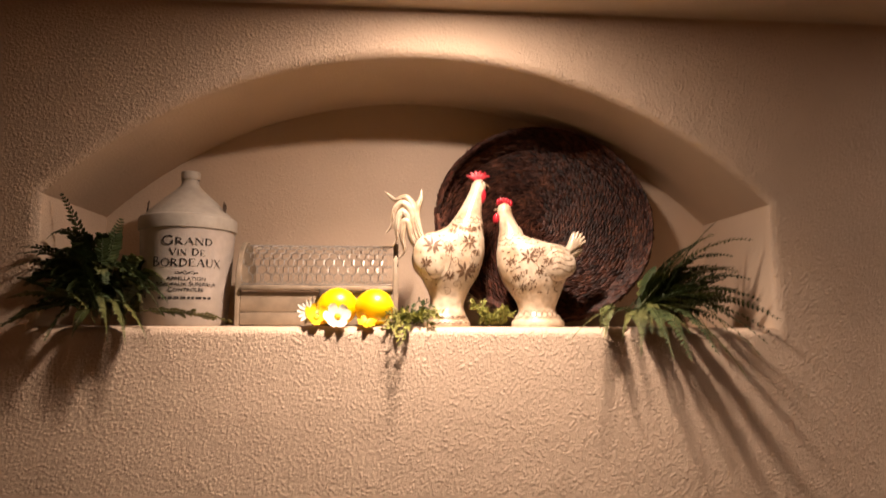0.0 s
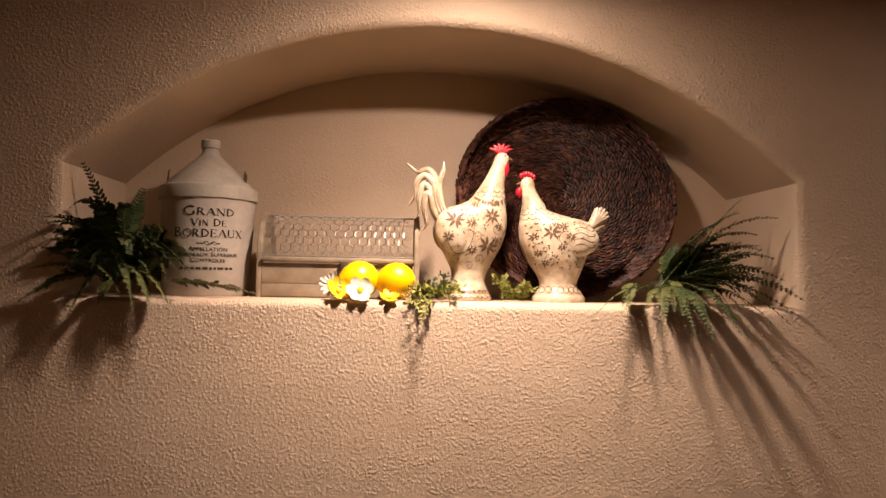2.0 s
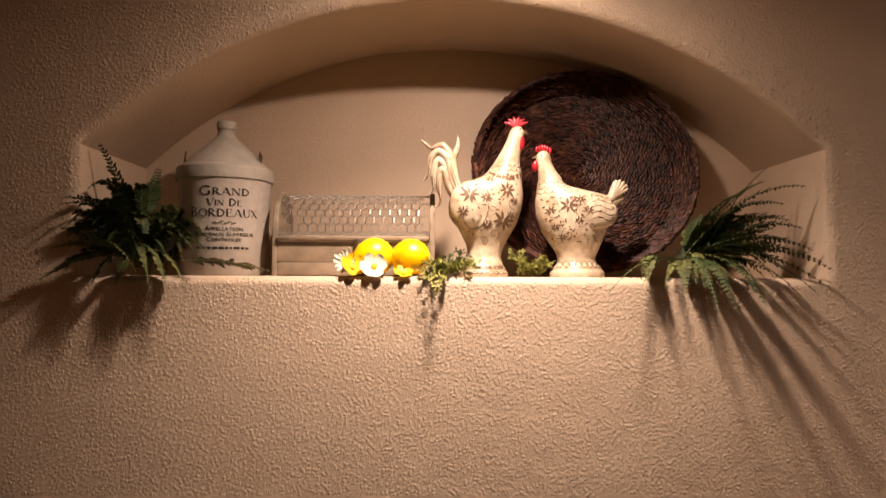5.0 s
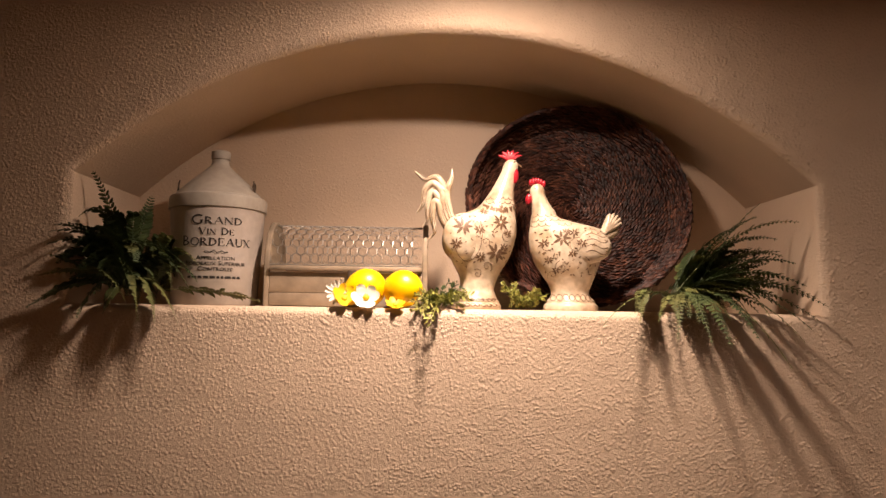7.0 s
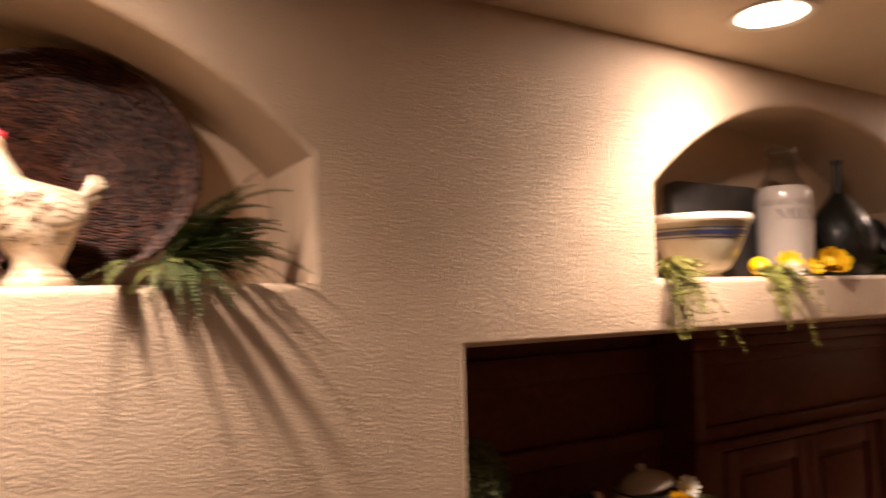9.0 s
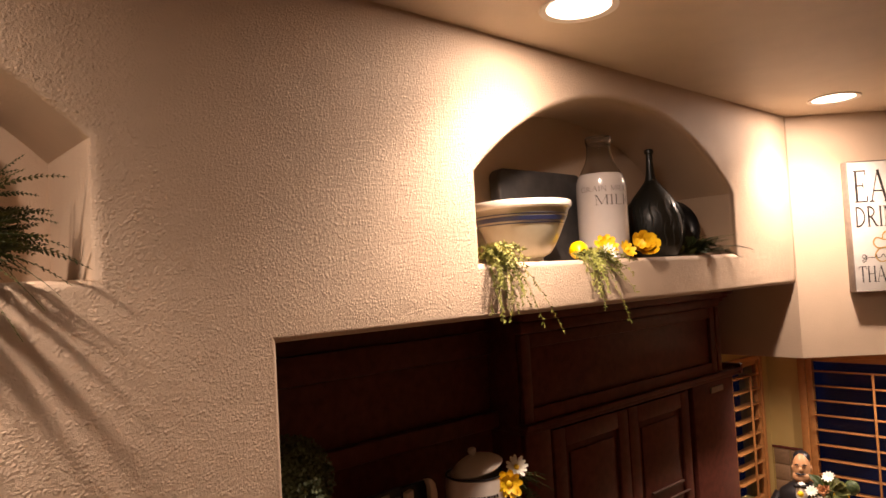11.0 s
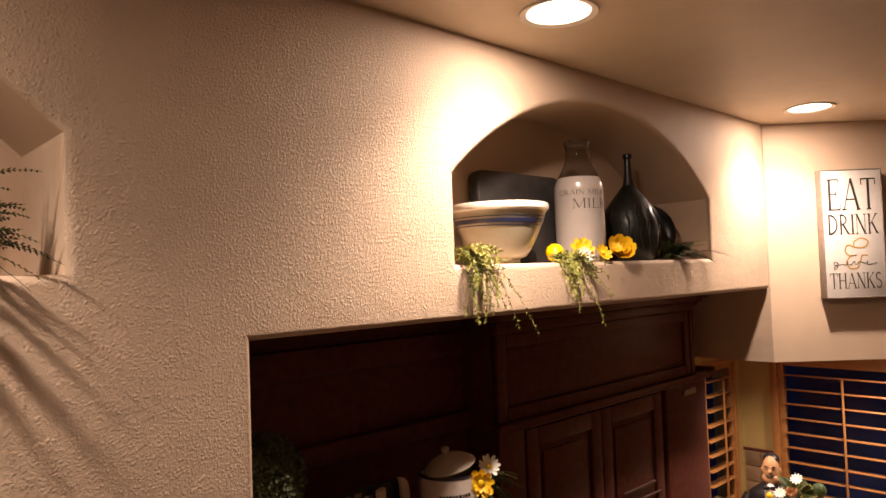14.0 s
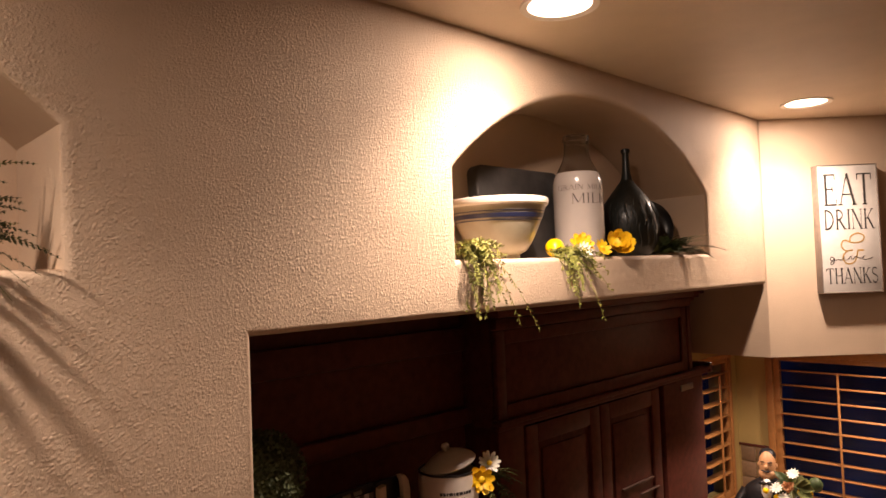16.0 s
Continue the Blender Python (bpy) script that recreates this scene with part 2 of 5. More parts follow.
wall_e = plate([[(-3.9, 0), (0.62, 0), (0.62, SOFFIT), (-3.9, SOFFIT)], [(-1.15, 0.83), (0.375, 0.83), (0.375, 1.72), (-1.15, 1.72)]], 0.12)
wall_e.transform(Matrix(((0, 1, 0, XR), (1, 0, 0, 0), (0, 0, 1, 0), (0, 0, 0, 1))))
bmesh.ops.recalc_face_normals(wall_e, faces=wall_e.faces)
YELLOW = plaster("pale_yellow_plaster", (0.46, 0.335, 0.125), height=0.0006)
tagged(part("wall_east", wall_e, YELLOW), "pale yellow plaster wall with a shuttered window", "wall", kind="structure")
tagged(part("wall_east_upper", box(XR, XR + 0.12, -3.98, CORNER - XR, SOFFIT, CEIL), NICHE), "plain tan plaster wall above the window", "wall", kind="structure")
wall_w = plate([[(1.0, 0), (XR, 0), (XR, SOFFIT + 0.2), (1.0, SOFFIT + 0.2)], [(3.98, 0.83), (4.79, 0.83), (4.79, 1.71), (3.98, 1.71)]], 0.12)
wall_w.transform(Matrix.Translation((0, YB, 0)))
tagged(part("wall_window_side", wall_w, YELLOW), "pale yellow plaster wall beside the cabinets", "wall", kind="structure")

# recessed lamps
CHROME = mat("warm_white_metal", (0.75, 0.70, 0.62), rough=0.35, vary=0.03, bump=0)


def downlight(x, y, z=CEIL):
    t = thing("recessed_downlight", (x, y, z), "round white recessed ceiling lamp, switched on", "ceiling lamp", "ceiling lamps")
    part("trim", lathe([(0.074, 0.050), (0.0865, -0.002), (0.105, -0.006), (0.107, -0.003), (0.107, -0.0005), (0.0875, -0.0005), (0.0765, 0.050), (0.074, 0.050)], 40), CHROME, t, "white bell-shaped reflector and rim")
    part("lens", lathe([(0.0, 0.046), (0.0738, 0.046), (0.0738, 0.056), (0.0, 0.056)], 40), LAMPGLOW, t, "glowing lamp lens")


for lx, ly in LAMPS:
    downlight(lx, ly)


# assumed housings for the added fill lamps, hidden under the soffit
for lx, ly, lw in FILL_LAMPS:
    puck = thing("added_fill_light", (lx, ly, SOFFIT), "small round white fill lamp added unseen under the soffit, switched on", "lamp", "puck lamps")
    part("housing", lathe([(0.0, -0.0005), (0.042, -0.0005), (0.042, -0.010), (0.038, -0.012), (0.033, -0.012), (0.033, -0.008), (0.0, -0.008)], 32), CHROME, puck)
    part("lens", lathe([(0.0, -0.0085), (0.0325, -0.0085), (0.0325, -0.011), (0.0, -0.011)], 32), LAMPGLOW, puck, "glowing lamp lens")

# ---------------------------------------------------------------- cabinets in the alcove
def panel_door(parent, name, x0, x1, y, z0, z1, rail=0.055, raised=True):
    """A frame-and-panel front whose face is at y."""
    bm = bmesh.new()
    for a, b, c, d in ((x0, x0 + rail, z0, z1), (x1 - rail, x1, z0, z1), (x0 + rail, x1 - rail, z0, z0 + rail), (x0 + rail, x1 - rail, z1 - rail, z1)):
        box(a + 0.0005, b - 0.0005, y, y + 0.022, c, d, 0.004, bm)
    fr = part(name, bm, DARKWOOD, parent)
    pb = box(x0 + rail, x1 - rail, y + 0.014, y + 0.022, z0 + rail, z1 - rail, 0.001)
    if raised:
        box(x0 + rail + 0.028, x1 - rail - 0.028, y + 0.004, y + 0.016, z0 + rail + 0.028, z1 - rail - 0.028, 0.007, pb)
    part("panel", pb, DARKWOOD, fr)
    return fr


CAB_Y, CAB_L, CAB_R = 0.30, 2.225, 3.86
tall = thing("tall_cabinet", (0, 0, 0), "dark cherry wood cabinet with panelled frieze built into the wall", "cabinet")
body = box(CAB_L, CAB_R, CAB_Y + 0.03, YB - 0.005, 0, 1.762, 0.003)
box(CAB_L, 3.70, CAB_Y + 0.03, YB - 0.005, 1.7625, 2.21, 0.003, body)
box(3.7005, CAB_R - 0.03, CAB_Y + 0.13, YB - 0.005, 1.7625, 2.21, 0.003, body)
part("body", body, DARKWOOD, tall)
panel_door(tall, "frieze", CAB_L, 3.66, CAB_Y, 1.797, 2.116, 0.05, raised=False)
part("crown", box(CAB_L - 0.02, 3.70, CAB_Y - 0.035, CAB_Y + 0.029, 2.163, 2.212, 0.012, box(CAB_L - 0.008, 3.70, CAB_Y - 0.012, CAB_Y + 0.029, 2.118, 2.1625, 0.008)), DARKWOOD, tall)
part("end_post", box(3.662, 3.70, CAB_Y - 0.004, CAB_Y + 0.029, 1.797, 2.117, 0.004), DARKWOOD, tall)
crown_end = bmesh.new()
for k in range(5):
    box(3.7005, CAB_R - 0.055 + 0.016 * k, CAB_Y + 0.05 - 0.02 * k, CAB_Y + 0.13, 2.118 + 0.018 * k, 2.1355 + 0.018 * k, 0.003, crown_end)
part("crown_return", crown_end, DARKWOOD, tall)
mould = bmesh.new()
for y0, z0, z1 in ((CAB_Y - 0.022, 1.778, 1.796), (CAB_Y - 0.012, 1.760, 1.779)):
    box(CAB_L - 0.012, CAB_R, y0, CAB_Y + 0.03, z0, z1, 0.005, mould)
box(CAB_R + 0.0005, CAB_R + 0.028, CAB_Y - 0.02, YB - 0.005, 1.762, 1.812, 0.006, mould)
part("moulding", mould, DARKWOOD, tall)
part("stile", box(CAB_L, CAB_L + 0.14, CAB_Y + 0.004, CAB_Y + 0.03, 0.1, 1.758, 0.003), DARKWOOD, tall)
for dx0, dx1 in ((2.375, 2.86), (2.866, 3.36)):
    panel_door(tall, "door", dx0, dx1, CAB_Y, 0.95, 1.75, 0.07)
part("pilaster", box(3.40, 3.80, CAB_Y - 0.002, CAB_Y + 0.03, 0.1, 1.758, 0.006), DARKWOOD, tall)
PEWTER = mat("pewter", (0.30, 0.27, 0.24), rough=0.4, metal=0.8, vary=0.1)
# edge highlights on the doors, put in as thin strips of paler brown
for px0, px1, pz, ph in ((3.005, 3.262, 1.358, 0.008), (3.15, 3.312, 1.307, 0.004)):
    part("highlight_strip", box(px0, px1, CAB_Y - 0.010, CAB_Y + 0.003, pz, pz + ph, 0.0015), mat("highlight_brown", (0.12, 0.07, 0.055), rough=0.45, metal=0.3, vary=0.2), tall, "slim brownish strip standing in for a highlight along a door ledge")
part("hinge", box(3.56, 3.68, CAB_Y - 0.012, CAB_Y - 0.002, 1.705, 1.735, 0.003), PEWTER, tall, "small pewter hinge")

nook = thing("open_nook", (0, 0, 0), "dark cherry wood open nook with a panelled back", "cabinet")
back = bmesh.new()
box(OPEN_L + 0.02, CAB_L - 0.002, 0.47, 0.485, 1.3, 2.4, 0, back)
part("back_panel", back, DARKWOOD, nook)
for z0, z1, yf in ((2.04, 2.13, 0.445), (1.775, 1.835, 0.425), (2.24, 2.36, 0.445)):
    part("rail", box(OPEN_L + 0.02, CAB_L - 0.002, yf, 0.469, z0, z1, 0.008), DARKWOOD, nook)
part("side_panel", box(OPEN_L + 0.002, OPEN_L + 0.018, DEPTH + 0.022, 0.468, 1.422, 2.4, 0.002), DARKWOOD, nook)
part("top", box(OPEN_L + 0.02, CAB_L - 0.014, 0.03, 0.468, 1.38, 1.4215, 0.006), DARKWOOD, nook)
part("base", box(OPEN_L + 0.02, CAB_L - 0.014, 0.06, 0.468, 0.0, 1.3795, 0.004), DARKWOOD, nook)

# ---------------------------------------------------------------- shuttered corner windows
NIGHT = bpy.data.materials.new("dark_window_glass")
NIGHT.use_nodes = True
nb = NIGHT.node_tree.nodes["Principled BSDF"]
nb.inputs["Base Color"].default_value, nb.inputs["Roughness"].default_value = (0.85, 0.9, 1.0, 1), 0.03
nb.inputs["Transmission Weight"].default_value, nb.inputs["IOR"].default_value = 1.0, 1.2


def shutter_window(name, width, z0, z1, at, turn, panels, c):
    """Casing, glass and louvred shutter panels; built along local x, facing local -y."""
    t = thing(name, at, "window at night behind honey oak plantation shutters with open louvres", "window", kind="structure", turn=(0, 0, turn))
    fb = bmesh.new()
    for a, b, e, g in ((-c, 0.0, z0 - c, z1 + c), (width, width + c, z0 - c, z1 + c), (0.0, width, z1, z1 + c), (0.0, width, z0 - c, z0)):
        box(a, b, -0.03, -0.001, e, g, 0.005, fb)
    part("window_frame", fb, OAK, t)
    part("pane", box(0.0, width, 0.075, 0.083, z0, z1), NIGHT, t, "dark glass pane").visible_shadow = False
    pw = width / panels
    for k in range(panels):
        x0 = k * pw
        pb = bmesh.new()
        st = 0.04
        for a, b, e, g in ((x0, x0 + st, z0, z1), (x0 + pw - st, x0 + pw, z0, z1), (x0 + st, x0 + pw - st, z1 - 0.028, z1), (x0 + st, x0 + pw - st, z0, z0 + 0.04)):
            box(a + 0.001, b - 0.001, -0.020, 0.010, e, g, 0.003, pb)
        sh = part("shutter_panel", pb, OAK, t)
        n = int((z1 - z0 - 0.07) / 0.0905)
        lv = box(x0 + st + 0.002, x0 + pw - st - 0.002, -0.042, 0.042, -0.0045, 0.0045, 0.004)
        lv.transform(Matrix.Rotation(radians(-8), 4, "X"))
        me = finish(lv, "louvre", OAK)
        for i in range(n):
            o = new("louvre", me)
            o.parent = sh
            o.matrix_basis = pose(0, 0.002, z1 - 0.09 - i * 0.0905, random.uniform(-1.5, 1.5))
        part("tilt_rod", box(x0 + pw / 2 - 0.006, x0 + pw / 2 + 0.006, -0.058, -0.046, z0 + 0.05, z1 - 0.085, 0.003), OAK, sh)
    return t


shutter_window("window_1", 1.525, 0.83, 1.72, (XR, 0.375, 0), -90, 2, 0.045)
shutter_window("window_2", 0.81, 0.83, 1.71, (3.98, YB, 0), 0, 2, 0.03)
backdrop = mat("night_garden", (0.004, 0.006, 0.02), rough=0.9, tint=(0.01, 0.02, 0.09), tint_scale=1.5, tint_amount=1.0, bump=0)
bb = backdrop.node_tree.nodes["Principled BSDF"]
backdrop.node_tree.links.new(bb.inputs["Base Color"].links[0].from_socket, bb.inputs["Emission Color"])
bb.inputs["Emission Strength"].default_value = 0.12
tagged(part("backdrop", prism([(XR + 0.9, -3.0), (XR + 1.0, -3.0), (XR + 1.0, 1.8), (3.2, 1.8), (3.2, 1.7), (XR + 0.9, 1.7)], -0.3, 2.9), backdrop), "dark blue night garden outside the windows", "backdrop", kind="structure")

# counter and tiled splashback under the windows
STONE = mat("speckled_counter", (0.26, 0.19, 0.13), rough=0.25, vary=0.35, scale=140, bump=0.02, tint=(0.12, 0.09, 0.07), tint_scale=40)
TILE = mat("tumbled_stone_tile", (0.24, 0.15, 0.085), rough=0.55, vary=0.12, scale=60, bump=0.2, per_object=0.18)
counter = thing("corner_counter", (0, 0, 0), "dark speckled stone counter running into the window corner", "counter")
part("worktop", prism([(CAB_R + 0.004, YB - 0.005), (XR - 0.002, YB - 0.005), (XR - 0.002, -1.6), (4.3, -1.6), (4.3, -0.5), (CAB_R + 0.004, -0.06)], 0.76, 0.80), STONE, counter)
part("cupboard", prism([(CAB_R + 0.004, YB - 0.005), (XR - 0.002, YB - 0.005), (XR - 0.002, -1.6), (4.33, -1.6), (4.33, -0.47), (CAB_R + 0.004, -0.03)], 0.0, 0.758), DARKWOOD, counter)
tile_m = finish(box(-0.048, 0.048, -0.010, 0, -0.048, 0.048, 0.004), "tile", TILE)
splash = thing("splashback", (0, 0, 0), "tumbled beige stone tile splashback with a dark edging strip", "splashback", kind="structure")


def tile_at(x, y, z, turn):
    o = new("tile", tile_m)
    o.parent = splash
    o.matrix_basis = pose(x, y, z, 0, 0, turn) @ Matrix.Scale(random.uniform(0.985, 1.0), 4)


for row in range(3):
    for k in range(2):
        tile_at(XR - 0.001, YB - 0.06 - 0.1 * k, 0.870 + 0.1 * row, -90)
part("edging_strip", box(XR - 0.014, XR - 0.001, 0.42, YB - 0.002, 1.123, 1.137, 0.003), DARKWOOD, splash)


# ---------------------------------------------------------------- lettering
INK = mat("dark_ink", (0.03, 0.025, 0.022), rough=0.7, vary=0.2, scale=90, bump=0)


def lettering(text, height, width=None, thick=0.0006, small=0.0, spacing=1.0, shear=0.0):
    """Letters as a mesh in the xz plane, facing -y, centred on x, baseline at z = 0; small: scale of the lower-case letters as small capitals."""
    cu = bpy.data.curves.new("letters", "FONT")
    cu.body, cu.size, cu.extrude, cu.align_x = text, height / 0.70, thick / 2, "CENTER"
    cu.space_character, cu.shear, cu.resolution_u = spacing, shear, 3
    if small:
        cu.small_caps_scale = small
        for fmt in cu.body_format:
            fmt.use_small_caps = True
    ob = bpy.data.objects.new("letters", cu)
    scene.collection.objects.link(ob)
    me = bpy.data.meshes.new_from_object(ob.evaluated_get(bpy.context.evaluated_depsgraph_get()))
    bm = bmesh.new()
    bm.from_mesh(me)
    bpy.data.objects.remove(ob)
    bpy.data.curves.remove(cu)
    bpy.data.meshes.remove(me)
    bmesh.ops.remove_doubles(bm, verts=bm.verts, dist=1e-6)
    if width:
        xs = [v.co.x for v in bm.verts]
        k = width / (max(xs) - min(xs))
        for v in bm.verts:
            v.co.x *= k
    bm.transform(Matrix(((1, 0, 0, 0), (0, 0, -1, 0), (0, 1, 0, 0), (0, 0, 0, 1))))
    return bm


def wrap(bm, radius, angle):
    """Bends a flat front round a cylinder of that radius; radius may be a function of z. angle: where x = 0 lies, degrees from -y towards +x."""
    for v in bm.verts:
        r = (radius(v.co.z) if callable(radius) else radius) - v.co.y
        a = radians(angle) + v.co.x / r
        v.co = Vector((r * math.sin(a), -r * math.cos(a), v.co.z))
    return bm


def arc(cx, cz, rx, rz, a0, a1, n=14):
    return [(cx + rx * math.cos(radians(a0 + (a1 - a0) * i / n)), cz + rz * math.sin(radians(a0 + (a1 - a0) * i / n))) for i in range(n + 1)]


THICK, THIN, FOOT = 0.105, 0.038, 0.036


def serif(x, z, half=0.11):
    return ([(x - half, z), (x + half, z)], FOOT)


def post(x, w=THICK, z0=0.0, z1=1.0):
    return [([(x, z0), (x, z1)], w), serif(x, z0 + FOOT / 2), serif(x, z1 - FOOT / 2)]


# strokes of old-style capitals: points and pen width, with each letter's advance
GLYPHS = {
    "A": ([([(0.04, 0), (0.40, 1)], THIN), ([(0.40, 1), (0.74, 0)], THICK), ([(0.16, 0.34), (0.62, 0.34)], THIN), serif(0.05, FOOT / 2), serif(0.74, FOOT / 2)], 0.82),
    "B": (post(0.12) + [(arc(0.12, 0.755, 0.36, 0.235, 90, -90), 0.07), (arc(0.12, 0.26, 0.44, 0.245, 90, -90), 0.08)], 0.68),
    "D": (post(0.12) + [(arc(0.12, 0.5, 0.56, 0.48, 90, -90), 0.085)], 0.80),
    "E": (post(0.12) + [([(0.12, 0.98), (0.56, 0.98)], THIN), ([(0.12, 0.52), (0.44, 0.52)], THIN), ([(0.12, 0.02), (0.60, 0.02)], THIN), ([(0.56, 1.0), (0.57, 0.82)], THIN), ([(0.60, 0.0), (0.62, 0.2)], THIN), ([(0.44, 0.62), (0.44, 0.42)], THIN)], 0.70),
    "G": ([(arc(0.48, 0.5, 0.42, 0.49, 48, 300), 0.085), ([(0.76, 0.82), (0.76, 1.0)], THIN), ([(0.74, 0.05), (0.74, 0.42)], THICK), serif(0.72, 0.43)], 0.90),
    "H": (post(0.12) + post(0.66) + [([(0.12, 0.52), (0.66, 0.52)], THIN)], 0.80),
    "I": (post(0.14), 0.30),
    "K": (post(0.12) + [([(0.14, 0.42), (0.62, 0.98)], THIN), ([(0.30, 0.58), (0.68, 0.02)], THICK), serif(0.64, 0.98), serif(0.70, 0.02)], 0.80),
    "L": (post(0.12) + [([(0.12, 0.02), (0.56, 0.02)], THIN), ([(0.56, 0.0), (0.58, 0.22)], THIN)], 0.64),
    "M": (post(0.10, THIN) + post(0.84) + [([(0.12, 1), (0.47, 0.06)], THICK), ([(0.47, 0.06), (0.84, 1)], THIN)], 0.98),
    "N": (post(0.10, THIN) + post(0.70, THIN) + [([(0.10, 1), (0.70, 0.0)], THICK)], 0.84),
    "O": ([(arc(0.46, 0.5, 0.40, 0.48, 0, 360, 28), 0.085)], 0.92),
    "R": (post(0.12) + [(arc(0.12, 0.73, 0.40, 0.25, 90, -90), 0.075), ([(0.30, 0.48), (0.66, 0.02)], THICK), serif(0.70, 0.02)], 0.78),
    "S": ([(arc(0.30, 0.745, 0.22, 0.235, 35, 230) + arc(0.30, 0.265, 0.24, 0.25, 70, -150), 0.07)], 0.60),
    "T": (post(0.36) + [([(0.02, 0.98), (0.70, 0.98)], THIN), ([(0.03, 1.0), (0.02, 0.80)], THIN), ([(0.69, 1.0), (0.70, 0.80)], THIN)], 0.74),
    "U": ([([(0.14, 1), (0.14, 0.3)], THICK), (arc(0.42, 0.3, 0.28, 0.28, 180, 360), 0.06), ([(0.70, 0.3), (0.70, 1)], THIN), serif(0.14, 0.98), serif(0.70, 0.98)], 0.84),
    "V": ([([(0.06, 1), (0.40, 0)], THICK), ([(0.40, 0), (0.72, 1)], THIN), serif(0.07, 0.98), serif(0.72, 0.98)], 0.80),
    "X": ([([(0.06, 1), (0.70, 0)], THICK), ([(0.06, 0), (0.68, 1)], THIN), serif(0.08, 0.98), serif(0.68, 0.98), serif(0.07, 0.02), serif(0.70, 0.02)], 0.78),
    " ": ([], 0.40),
}


def ribbon(bm, pts, width, thick):
    """A flat pen stroke in the xz plane, facing -y."""
    pts = [Vector((x, 0, z)) for x, z in pts]
    n = len(pts)
    front = []
    for i, p in enumerate(pts):
        d = (pts[min(i + 1, n - 1)] - pts[max(i - 1, 0)]).normalized()
        s = Vector((-d.z, 0, d.x)) * width / 2
        front.append((bm.verts.new(p + s - Vector((0, thick, 0))), bm.verts.new(p - s - Vector((0, thick, 0)))))
    for a, b in zip(front, front[1:]):
        bm.faces.new((a[0], b[0], b[1], a[1]))


def serif_lettering(text, height, width, small=1.0, tracking=0.06, weight=1.15):
    """Old-style serif capitals centred on x, baseline at z = 0; lower-case letters become small capitals of that scale."""
    bm = bmesh.new()
    x, level = 0.0, 0
    for ch in text:
        k = small if ch.islower() else 1.0
        strokes, adv = GLYPHS[ch.upper()]
        for pts, w in strokes:
            level = (level + 1) % 7
            fine = []
            for a, b in zip(pts, pts[1:]):
                fine += [(a[0] + (b[0] - a[0]) * t / 3, a[1] + (b[1] - a[1]) * t / 3) for t in range(3)]
            fine.append(pts[-1])
            ribbon(bm, [((x + px * k) * height, pz * k * height) for px, pz in fine], w * k * height * (1.45 if small < 1 else weight), 0.0005 + 0.00004 * level)
        x += (adv + tracking) * k
    total = (x - tracking) * height
    for v in bm.verts:
        v.co.x = (v.co.x - total / 2) * width / total
    return bm


# ---------------------------------------------------------------- leaves and flowers
def leafmat(name, colour, tint):
    return mat(name, colour, rough=0.55, vary=0.25, scale=60, bump=0.1, tint=tint, tint_scale=12, tint_amount=0.9, spec=0.3, per_object=0.25)


FERN = leafmat("deep_green_fern", (0.042, 0.062, 0.022), (0.075, 0.098, 0.034))
FERN_LIGHT = leafmat("fresh_green_fern", (0.085, 0.098, 0.03), (0.16, 0.16, 0.05))
SPRIG = leafmat("yellow_green_sprig", (0.21, 0.22, 0.045), (0.36, 0.33, 0.09))
PETAL_Y = mat("yellow_petal", (0.80, 0.52, 0.01), rough=0.5, vary=0.1, scale=90, tint=(0.72, 0.36, 0.01), tint_scale=30)
PETAL_W = mat("white_petal", (0.82, 0.80, 0.70), rough=0.5, vary=0.05, scale=90)
LEMON = mat("waxy_lemon_peel", (0.82, 0.54, 0.0), rough=0.33, vary=0.06, scale=60, bump=0.25, bump_scale=260, dist=0.0008, tint=(0.75, 0.42, 0.0), tint_scale=14)


def leaf(bm, base, along, normal, length, width, fold=0.25):
    """A pointed leaflet of six faces, folded along its midrib."""
    along = along.normalized()
    side = along.cross(normal).normalized()
    up = side.cross(along)
    rows = []
    for f, w in ((0.0, 0.25), (0.35, 1.0), (0.75, 0.75)):
        m = base + along * length * f
        rows.append((bm.verts.new(m - side * width / 2 * w + up * fold * width * w * 0.5), bm.verts.new(m), bm.verts.new(m + side * width / 2 * w + up * fold * width * w * 0.5)))
    tip = bm.verts.new(base + along * length - up * fold * width * 0.4)
    for a, b in zip(rows, rows[1:]):
        bm.faces.new((a[0], a[1], b[1], b[0]))
        bm.faces.new((a[1], a[2], b[2], b[1]))
    bm.faces.new((rows[2][0], rows[2][1], tip))
    bm.faces.new((rows[2][1], rows[2][2], tip))


def bend(p0, p1, p2, n):
    """Points of a quadratic curve."""
    p0, p1, p2 = Vector(p0), Vector(p1), Vector(p2)
    return [(1 - t) ** 2 * p0 + 2 * t * (1 - t) * p1 + t * t * p2 for t in [i / (n - 1) for i in range(n)]]


